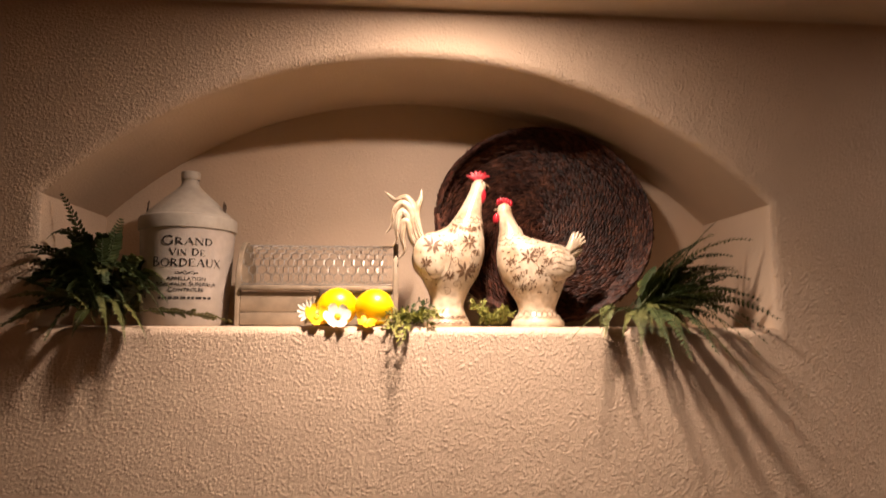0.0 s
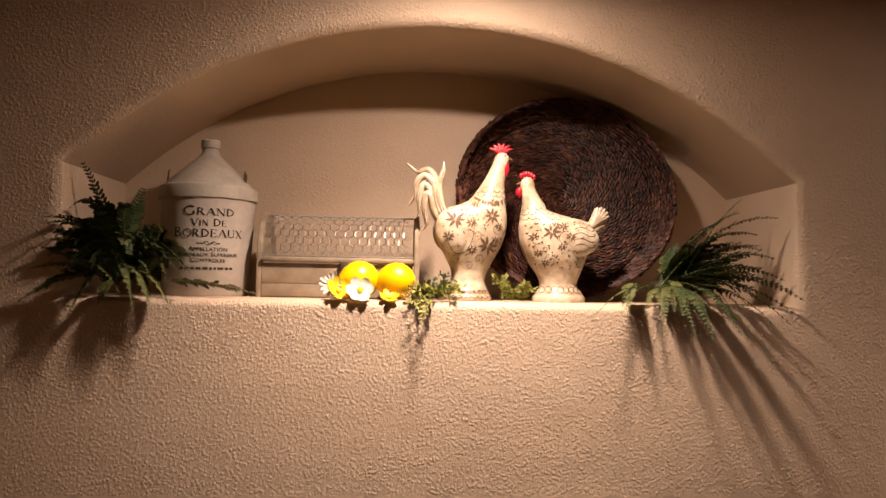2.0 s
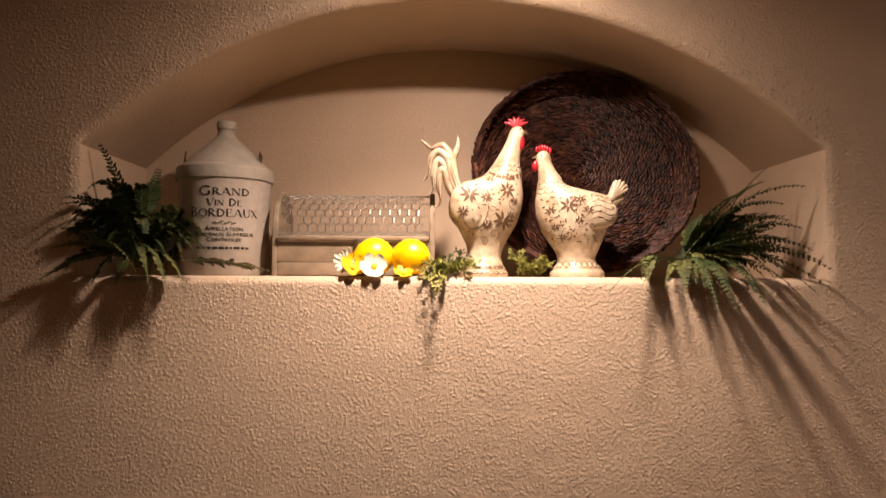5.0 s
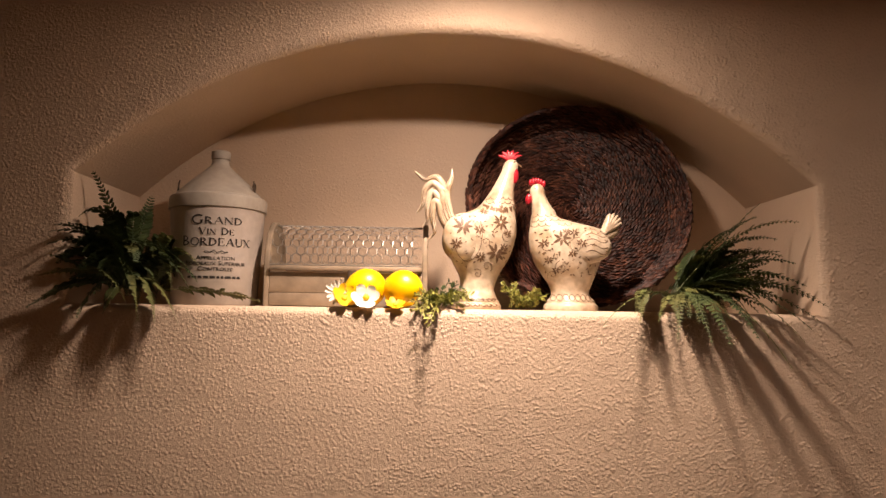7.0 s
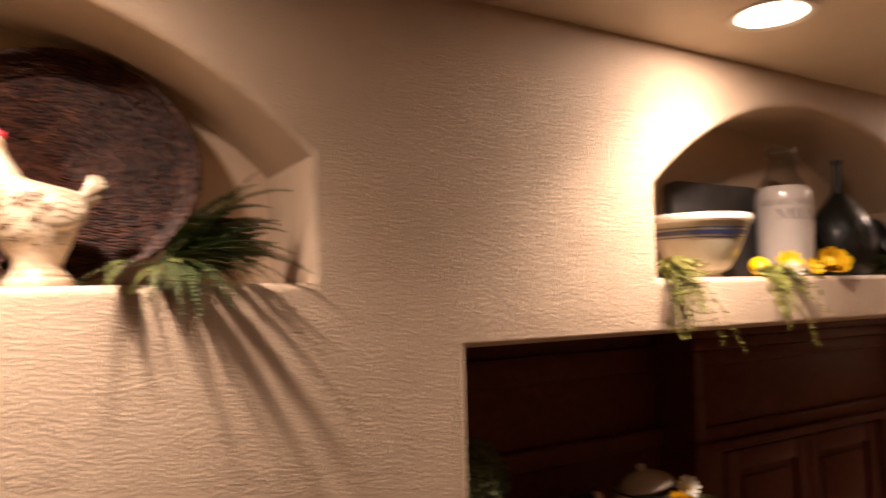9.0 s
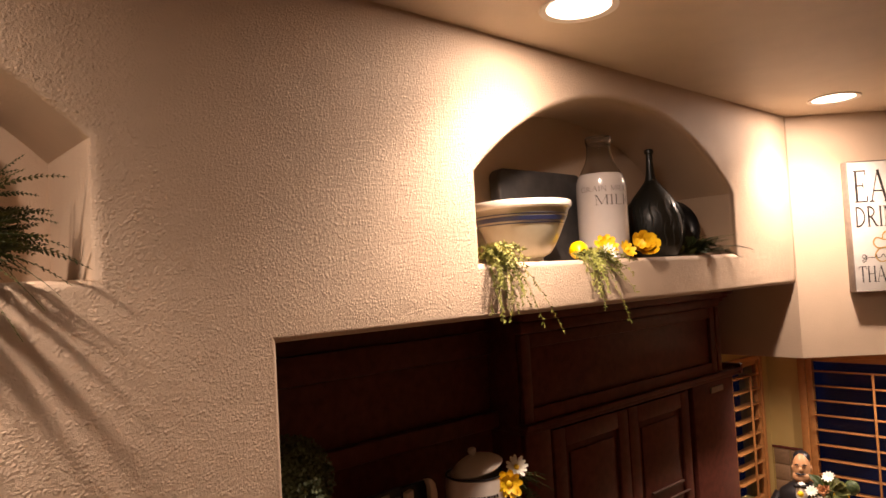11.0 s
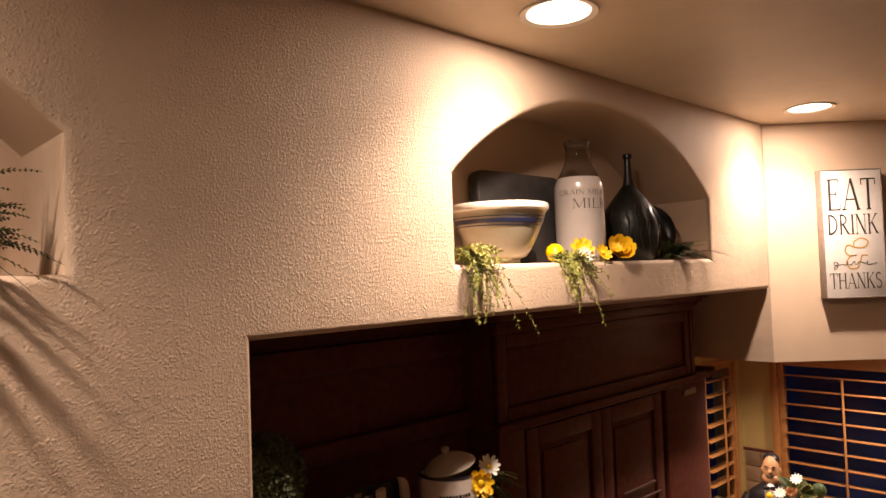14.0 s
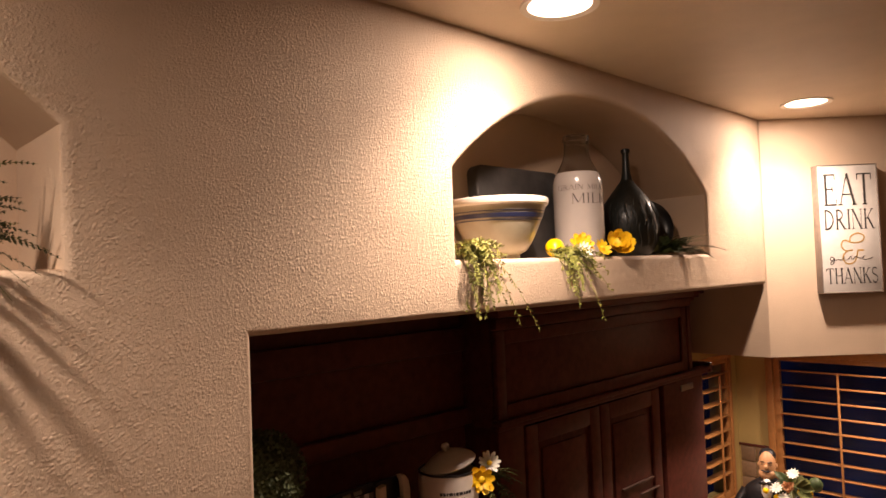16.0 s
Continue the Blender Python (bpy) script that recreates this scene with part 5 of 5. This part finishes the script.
plb = lathe(pl_prof, 48)
plb.transform(Matrix.Translation((0, 0, 0.122)) @ Matrix.Scale(1.15, 4) @ Matrix.Rotation(radians(-90), 4, "X"))
plt_ = part("round_platter", plb, BLACKIRON)
plt_.matrix_basis = pose(3.10, 0.185, ZS, -7, 0, -42)
tagged(plt_, "round black enamel platter standing against the niche back", "platter")

lemon((2.262, 0.05, ZS + 0.033), (0, 80, 40), 0.032)
flower("yellow_flower", (2.40, 0.035, ZS + 0.043), (-0.6, -0.8, 0.45), 0.045, 9, PETAL_Y, PETAL_Y, "bright yellow artificial daisy leaning on the milk bottle", cup=0.25, width=0.5, layers=2)
flower("yellow_flower", (2.50, 0.020, ZS + 0.030), (-0.2, -0.8, 0.4), 0.034, 9, PETAL_Y, PETAL_Y, "yellow artificial daisy lying on the ledge", cup=0.3, width=0.5)
flower("white_flower", (2.37, 0.010, ZS + 0.020), (-0.5, -0.9, 0.3), 0.034, 13, PETAL_W, PETAL_Y, "white artificial daisy lying on the ledge", width=0.3)
flower("yellow_rose", (2.625, 0.030, ZS + 0.040), (-0.6, -0.8, 0.5), 0.052, 8, PETAL_Y, PETAL_Y, "full yellow artificial rose resting on the ledge", cup=0.75, width=0.9, layers=3)
flower("yellow_flower", (2.575, 0.015, ZS + 0.047), (-0.4, -0.7, 0.6), 0.026, 8, PETAL_Y, PETAL_Y, "small yellow artificial flower beside the rose", cup=0.4, width=0.6)

rb2 = random.Random(77)
specs = []
for k in range(34):
    tip = (1.80 + rb2.uniform(-0.03, 0.12), rb2.uniform(-0.07, 0.0), ZS + rb2.uniform(-0.19, 0.045))
    specs.append(((1.80 + rb2.uniform(-0.02, 0.05), 0.03, ZS + 0.03), tip, 0.045 + 0.25 * max(0, ZS - tip[2]), 42))
specs.append(((1.86, 0.02, ZS + 0.02), (2.035, -0.05, ZS - 0.225), 0.10, 34))
specs.append(((1.85, 0.02, ZS + 0.02), (1.95, -0.05, ZS - 0.20), 0.10, 34))
for k in range(12):
    specs.append(((1.82 + rb2.uniform(-0.03, 0.05), 0.05, ZS + 0.004), (1.82 + rb2.uniform(-0.05, 0.09), 0.03 + rb2.uniform(-0.04, 0.03), ZS + rb2.uniform(0.02, 0.065)), 0.02, 30))
sprig("trailing_sprig", (0, 0, 0), "yellow-green artificial greenery trailing over the ledge below the bowl", specs, rb2, SPRIG, 0.012, "trailing sprigs")
specs = []
for k in range(30):
    tip = (2.29 + rb2.uniform(-0.06, 0.15), rb2.uniform(-0.06, 0.0), ZS + rb2.uniform(-0.14, 0.02))
    specs.append(((2.24 + rb2.uniform(-0.05, 0.06), 0.03, ZS + 0.02), tip, 0.04 + 0.22 * max(0, ZS - tip[2]), 38))
specs.append(((2.30, 0.02, ZS + 0.02), (2.395, -0.05, ZS - 0.225), 0.09, 36))
specs.append(((2.30, 0.02, ZS + 0.02), (2.25, -0.05, ZS - 0.17), 0.07, 30))
sprig("trailing_sprig", (0, 0, 0), "yellow-green artificial greenery trailing over the ledge before the bottle", specs, rb2, SPRIG, 0.012, "trailing sprigs")
specs = []
for k in range(44):
    specs.append(((3.02 + rb2.uniform(-0.04, 0.06), 0.05 + rb2.uniform(-0.02, 0.03), ZS + 0.008), (rb2.uniform(2.93, 3.28), rb2.uniform(-0.03, 0.07), ZS + rb2.uniform(0.0, 0.085)), 0.03, 0.022, 17, 0.3))
specs.append(((3.1, 0.03, ZS + 0.01), (3.36, -0.055, ZS + 0.01), 0.05, 0.016, 18, 0.2))
specs.append(((3.05, 0.02, ZS + 0.01), (3.22, -0.06, ZS - 0.02), 0.05, 0.016, 18, 0.2))
fern("fern_sprig", (0, 0, 0), "dark green artificial fern sprig lying at the end of the ledge", specs, rb2)

# ---------------------------------------------------------------- things in the nook
before_nook = set(scene.objects)
ZN = 1.482
ENAMEL = mat("cream_enamel", (0.62, 0.56, 0.49), rough=0.3, vary=0.04, scale=40, bump=0.05, coat=0.3)
NAVYRIM = mat("dark_enamel_rim", (0.02, 0.02, 0.025), rough=0.3, vary=0.1, bump=0)
can = thing("enamel_canister", (1.830, 0.160, ZN), "cream enamel canister with dark rim and its lid ajar", "canister")
part("body", lathe([(0, 0.0), (0.066, 0.0), (0.070, 0.004), (0.083, 0.09), (0.0905, 0.17), (0.0895, 0.23), (0.087, 0.26), (0.084, 0.26), (0.0865, 0.23), (0.087, 0.17), (0.08, 0.09), (0.064, 0.008), (0, 0.008)], 48), ENAMEL, can)
part("rim", lathe([(0.0872, 0.259), (0.0892, 0.2615), (0.0885, 0.265), (0.0855, 0.2655), (0.0838, 0.262), (0.0842, 0.259)], 48), NAVYRIM, can, "dark blue enamel rim")
lid = part("lid", lathe([(0, 0.038), (0.012, 0.038), (0.03, 0.034), (0.06, 0.020), (0.078, 0.006), (0.0815, 0.0), (0.080, -0.003), (0.076, 0.003), (0.055, 0.016), (0, 0.03)], 48), ENAMEL, can)
lid.matrix_basis = pose(0.006, -0.004, 0.2800, -6, -13, 0)
kn = part("knob", lathe([(0, 0.06), (0.010, 0.059), (0.0135, 0.053), (0.012, 0.046), (0.0075, 0.041), (0.0078, 0.037)], 24), ENAMEL, lid)
rb = random.Random(9)
for z, h, x0, x1 in ((0.208, 0.009, -0.05, 0.05), (0.192, 0.007, -0.03, 0.03), (0.176, 0.008, -0.045, 0.045)):
    bars = bmesh.new()
    xx = x0
    while xx < x1 - 0.004:
        wv_ = rb.uniform(0.004, 0.012)
        box(xx, xx + wv_, -0.0005, 0.0003, z, z + h, 0, bars)
        xx += wv_ + 0.0025
    part("print", wrap(bars, 0.0905, -28), INK, can, smooth=0)
flower("yellow_flower", (1.872, 0.060, ZN + 0.238), (-0.55, -0.8, 0.1), 0.043, 9, PETAL_Y, PETAL_Y, "yellow artificial daisy hung on the canister rim", cup=0.2, width=0.5, layers=2)
flower("white_flower", (1.945, 0.095, ZN + 0.265), (-0.5, -0.7, 0.4), 0.036, 12, PETAL_W, PETAL_Y, "white artificial daisy hung on the canister rim", cup=0.35, width=0.36)
rc = random.Random(15)
specs = [((1.93, 0.10, ZN + 0.23), (1.95 + rc.uniform(-0.02, 0.10), 0.06 + rc.uniform(-0.03, 0.05), ZN + rc.uniform(0.04, 0.23)), 0.03, 0.018, 12, 0.1) for k in range(16)]
fern("fern_sprig", (0, 0, 0), "dark green artificial sprig hanging beside the canister", specs, rc)

# clipped ball of box leaves
topiary = thing("boxwood_ball", (1.195, 0.140, ZN), "round clipped artificial boxwood ball on a short stem", "plant")
BR = 0.105
BZ = 0.388
core = ball((0, 0, BZ), BR * 0.86, u=20, v=14)
part("core", core, FERN, topiary)
lv = bmesh.new()
for k in range(3400):
    d = Vector((rc.gauss(0, 1), rc.gauss(0, 1), rc.gauss(0, 1))).normalized()
    p = Vector((0, 0, BZ)) + d * BR * rc.uniform(0.84, 1.03)
    o = (d * 0.8 + Vector((rc.gauss(0, 1), rc.gauss(0, 1), rc.gauss(0, 1))).normalized()).normalized()
    leaf(lv, p, o, d + o * 0.3, rc.uniform(0.009, 0.013), 0.0075)
part("leaves", lv, leafmat("boxwood_leaf", (0.105, 0.135, 0.065), (0.16, 0.19, 0.09)), topiary, smooth=0)
part("stem", tube([(0, 0, 0.05), (0.003, 0, 0.2), (0, 0, 0.34)], 0.008, 8), GREYWOOD, topiary)
part("pot", lathe([(0, 0), (0.045, 0), (0.058, 0.075), (0.062, 0.078), (0.062, 0.088), (0.054, 0.088), (0.05, 0.07), (0, 0.07)], 32), BLACKIRON, topiary)

# black caddy with a checked band and a pale wooden end loop
CREAMWOOD = mat("cream_painted_wood", (0.52, 0.46, 0.34), rough=0.55, vary=0.08, scale=40, bump=0.15)
caddy = thing("checked_caddy", (1.500, 0.170, ZN), "black caddy with a gingham band and cream wooden loop handles", "caddy", turn=(0, 0, 4))
part("back_board", box(-0.13, 0.08, 0.02, 0.035, 0.0, 0.292, 0.004), BLACKIRON, caddy)
CHECK = mat("white_gingham_square", (0.62, 0.58, 0.53), rough=0.8, vary=0.08, scale=80, bump=0.1)
GREYCHECK = mat("grey_gingham_square", (0.16, 0.15, 0.14), rough=0.8, vary=0.1, scale=80, bump=0.1)
for k in range(12):
    for j in range(5):
        if (k + j) % 2 == 0 or j % 2 == 0:
            part("check", box(-0.125 + 0.0165 * k, -0.125 + 0.0165 * k + 0.0155, 0.0165, 0.0198, 0.185 + 0.0165 * j, 0.185 + 0.0165 * j + 0.0155), CHECK if (k % 2 == 0 and j % 2 == 0) else GREYCHECK, caddy, smooth=0)
part("name_plate", box(-0.075, 0.035, 0.010, 0.0162, 0.19, 0.225, 0.003), CREAMWOOD, caddy, "cream wooden name plate")
for k in range(4):
    part("ribbon_bar", box(-0.118 + 0.04 * k, -0.090 + 0.04 * k, 0.014, 0.0196, 0.272, 0.284, 0.002), mat("grey_green_ribbon", (0.20, 0.20, 0.16), rough=0.7) if k == 0 else bpy.data.materials["grey_green_ribbon"], caddy)
caddy.matrix_basis = caddy.matrix_basis @ Matrix.Diagonal((1, 1, 0.94, 1))
part("end_panel", box(0.0815, 0.182, 0.02, 0.034, 0.0, 0.288, 0.004), BLACKIRON, caddy)
lo = [(0.0, 0.0), (0.115, 0.0), (0.118, 0.25), (0.112, 0.280), (0.098, 0.297), (0.080, 0.30), (0.090, 0.275), (0.092, 0.228), (0.026, 0.222), (0.024, 0.285), (0.0, 0.280)]
hole1 = [(0.022, 0.02), (0.092, 0.02), (0.094, 0.195), (0.024, 0.195)]
lp = plate([lo, hole1], 0.02, 0.003, 2)
lp.transform(Matrix.Translation((0.072, -0.012, 0)))
part("loop_handle", lp, CREAMWOOD, caddy, "cream painted wooden loop")

# the group stands well back in the nook, in the shade of the wall above
back_in = Matrix.Translation((0.385, -1.38, 2.34)) @ Matrix.Scale(1.07, 4) @ Matrix.Translation((-0.385, 1.38, -2.34))
for ob in [o for o in scene.objects if o not in before_nook and o.parent is None]:
    ob.matrix_basis = back_in @ ob.matrix_basis

# ---------------------------------------------------------------- waiter figurine with a bouquet on the counter
SKIN = mat("painted_plaster_skin", (0.50, 0.27, 0.13), rough=0.5, vary=0.06, scale=40)
COAT_B = mat("painted_black_coat", (0.012, 0.012, 0.014), rough=0.4, vary=0.2, scale=40)
SHIRT = mat("painted_white_shirt", (0.75, 0.72, 0.66), rough=0.5, vary=0.05, scale=40)
fig = loft([(0, 0, .10, .08), (.012, 0, .105, .085), (.03, 0, .11, .088), (.10, 0, .125, .092), (.18, 0, .135, .088), (.23, 0, .122, .076), (.262, 0, .085, .06), (.285, 0, .05, .048)], 32)
for fc in fig.faces:
    fc.material_index = 1
ball((0, -0.008, 0.368), 1, fig, 28, 20, (0.045, 0.050, 0.078), 0)
ball((0, -0.018, 0.320), 1, fig, 24, 14, (0.047, 0.048, 0.036), 0)
ball((0, 0.012, 0.412), 1, fig, 24, 14, (0.0445, 0.046, 0.044), 1)
ball((0, -0.064, 0.366), 1, fig, 12, 10, (0.010, 0.012, 0.014), 0)
tube([(-0.028, -0.060, 0.345), (-0.012, -0.066, 0.344), (0, -0.068, 0.340), (0.012, -0.066, 0.344), (0.028, -0.060, 0.345)], 1, 8, fig, taper=[0.002, 0.006, 0.004, 0.006, 0.002], index=1)
for sgn in (-1, 1):
    ball((sgn * 0.045, 0.0, 0.362), 1, fig, 10, 8, (0.008, 0.012, 0.016), 0)
    tube([(sgn * 0.008, -0.0575, 0.388), (sgn * 0.019, -0.0545, 0.394), (sgn * 0.030, -0.046, 0.388)], 0.0026, 6, fig, index=1)
    tube([(sgn * 0.010, -0.0575, 0.376), (sgn * 0.018, -0.0555, 0.379), (sgn * 0.027, -0.049, 0.375)], 0.0013, 5, fig, index=1)
ball((0, -0.060, 0.235), 1, fig, 18, 12, (0.032, 0.036, 0.066), 2)
for sgn in (-1, 1):
    tube([(sgn * 0.115, 0, 0.21), (sgn * 0.155, -0.03, 0.14), (sgn * 0.10, -0.11, 0.12)], 0.034, 12, fig, index=1)
    ball((sgn * 0.019, -0.090, 0.283), 1, fig, 10, 8, (0.020, 0.008, 0.012), 1)
bmesh.ops.recalc_face_normals(fig, faces=fig.faces)
waiter = tagged(part("waiter_figurine", fig, [SKIN, COAT_B, SHIRT], smooth=50), "painted plaster waiter figurine in a black coat on the counter", "figurine")
WX, WY, WZ = 4.44, 0.245, 0.80
waiter.matrix_basis = pose(WX, WY, WZ, 0, 0, -76)
rq = random.Random(51)
bq = thing("bouquet", (WX - 0.06, WY - 0.145, WZ + 0.285), "small bouquet of white daisies, an orange rose and lemons", "bouquet")
for k in range(26):
    lb = bmesh.new()
    d = Vector((rq.uniform(-0.5, 0.4), rq.uniform(-1.0, 0.9), rq.uniform(-0.5, 0.6)))
    leaf(lb, d * 0.02, d, Vector((-0.7, -0.3, 0.8)), rq.uniform(0.06, 0.10), 0.040)
    part("leaf", lb, FERN_LIGHT if k % 2 else FERN, bq, smooth=0)
for dy, dz in ((-0.15, 0.085), (-0.17, 0.045), (-0.12, 0.10), (-0.16, 0.0)):
    lb = bmesh.new()
    d = Vector((-0.15, dy, dz))
    leaf(lb, d * 0.35, d, Vector((-0.8, -0.1, 0.6)), 0.14, 0.06)
    part("leaf", lb, FERN_LIGHT, bq, smooth=0)
part("lemon", ball((-0.04, -0.085, -0.012), 0.033, scale=(1.0, 1.2, 1)), LEMON, bq)
part("lemon", ball((-0.07, 0.11, -0.03), 0.016, scale=(1.2, 1, 1)), LEMON, bq)
part("lemon", ball((-0.07, 0.05, -0.055), 0.018, scale=(1.2, 1, 1)), LEMON, bq)
part("lime", ball((0.0, -0.125, 0.03), 0.036, scale=(1, 1, 1.1)), FERN, bq)
ORANGE = mat("peach_petal", (0.55, 0.27, 0.12), rough=0.55, vary=0.2, scale=60)
for k in range(14):
    lb = bmesh.new()
    a = 2.4 * k
    c = Vector((-0.07 - 0.002 * k, -0.015, 0.02))
    leaf(lb, c, Vector((-0.35 - 0.06 * k, math.cos(a), math.sin(a))), Vector((-1, 0.2 * math.cos(a), 0.2 * math.sin(a))), 0.040 - 0.0014 * k, 0.040 - 0.001 * k, 0.5)
    part("rose_petal", lb, ORANGE, bq)
for x, y, z in ((-0.085, 0.045, 0.0), (-0.06, -0.035, 0.085), (-0.09, 0.005, -0.045)):
    dz = bmesh.new()
    for k in range(11):
        a = 2 * math.pi * k / 11
        leaf(dz, Vector((x, y, z)), Vector((0.7 * math.sin(a) - 0.15, math.cos(a), 0.7 * math.sin(a) + 0.15)), Vector((-0.7, 0, 0.7)), 0.036, 0.014)
    part("daisy", dz, PETAL_W, bq, smooth=0)

# ---------------------------------------------------------------- lettered sign on the diagonal wall
SIGNW = mat("chalk_white_board", (0.66, 0.62, 0.57), rough=0.6, vary=0.04, scale=30, bump=0.1)
SIGNG = mat("grey_stained_frame", (0.22, 0.18, 0.15), rough=0.6, vary=0.2, scale=40, bump=0.2)
GOLD = mat("gold_paint", (0.46, 0.27, 0.06), rough=0.45, vary=0.1, scale=60, bump=0)
SW, SH, SD = 0.294, 0.632, 0.058
u0 = 0.393
sign = thing("lettered_sign", (CORNER + u0 / 2 ** 0.5, -u0 / 2 ** 0.5, 2.157), "white wooden sign with dark lettering in a grey frame", "sign", turn=(0, 0, -45))
part("board", box(-SW / 2 + 0.004, SW / 2 - 0.004, -SD + 0.004, -0.004, 0.004, SH - 0.004, 0.001), SIGNW, sign)
fr = bmesh.new()
for a, b, c, d in ((-SW / 2, -SW / 2 + 0.0038, 0, SH), (SW / 2 - 0.0038, SW / 2, 0, SH), (-SW / 2 + 0.004, SW / 2 - 0.004, 0, 0.0038), (-SW / 2 + 0.004, SW / 2 - 0.004, SH - 0.0038, SH)):
    box(a, b, -SD, -0.002, c, d, 0.0015, fr)
part("frame", fr, SIGNG, sign)
for txt, z, h, w in (("EAT", 0.431, 0.155, 0.238), ("DRINK", 0.312, 0.098, 0.246), ("THANKS", 0.046, 0.076, 0.250)):
    lb = serif_lettering(txt, h, w)
    lb.transform(Matrix.Translation((0, -SD + 0.0036, z)))
    part("lettering", lb, INK, sign, smooth=0)


def smooth_line(pts, n=8):
    out = []
    m = len(pts)
    for i in range(m - 1):
        p0, p1, p2, p3 = pts[max(i - 1, 0)], pts[i], pts[i + 1], pts[min(i + 2, m - 1)]
        for k in range(n):
            t = k / n
            out.append(tuple(0.5 * (2 * b + (c - a) * t + (2 * a - 5 * b + 4 * c - d) * t * t + (3 * b - a - 3 * c + d) * t ** 3) for a, b, c, d in zip(p0, p1, p2, p3)))
    return out + [pts[-1]]


amp = smooth_line([(0.000, 0.250), (0.006, 0.277), (0.040, 0.292), (0.070, 0.275), (0.055, 0.250), (0.012, 0.246), (-0.028, 0.258), (-0.043, 0.232), (-0.024, 0.208), (0.012, 0.209), (-0.020, 0.202), (-0.038, 0.172), (-0.020, 0.144), (0.014, 0.148), (0.030, 0.180), (0.038, 0.206), (0.066, 0.206)])
ab = bmesh.new()
ribbon(ab, amp, 0.0060, 0.0006)
ab.transform(Matrix.Translation((-0.003, -SD + 0.0036, 0)))
part("lettering", ab, GOLD, sign, "gold script ampersand", smooth=0)
script = smooth_line([(-0.085, 0.172), (-0.096, 0.178), (-0.104, 0.168), (-0.094, 0.160), (-0.083, 0.172), (-0.088, 0.148), (-0.100, 0.142), (-0.100, 0.152), (-0.070, 0.164), (-0.045, 0.163), (-0.036, 0.177), (-0.034, 0.163), (-0.018, 0.163), (-0.004, 0.178), (0.004, 0.163), (0.022, 0.178), (0.030, 0.172), (0.050, 0.168), (0.062, 0.178), (0.056, 0.165), (0.070, 0.161), (0.105, 0.170)])
gv = bmesh.new()
ribbon(gv, script, 0.0030, 0.0009)
gv.transform(Matrix.Translation((0, -SD + 0.0036, 0)))
part("lettering", gv, INK, sign, smooth=0)
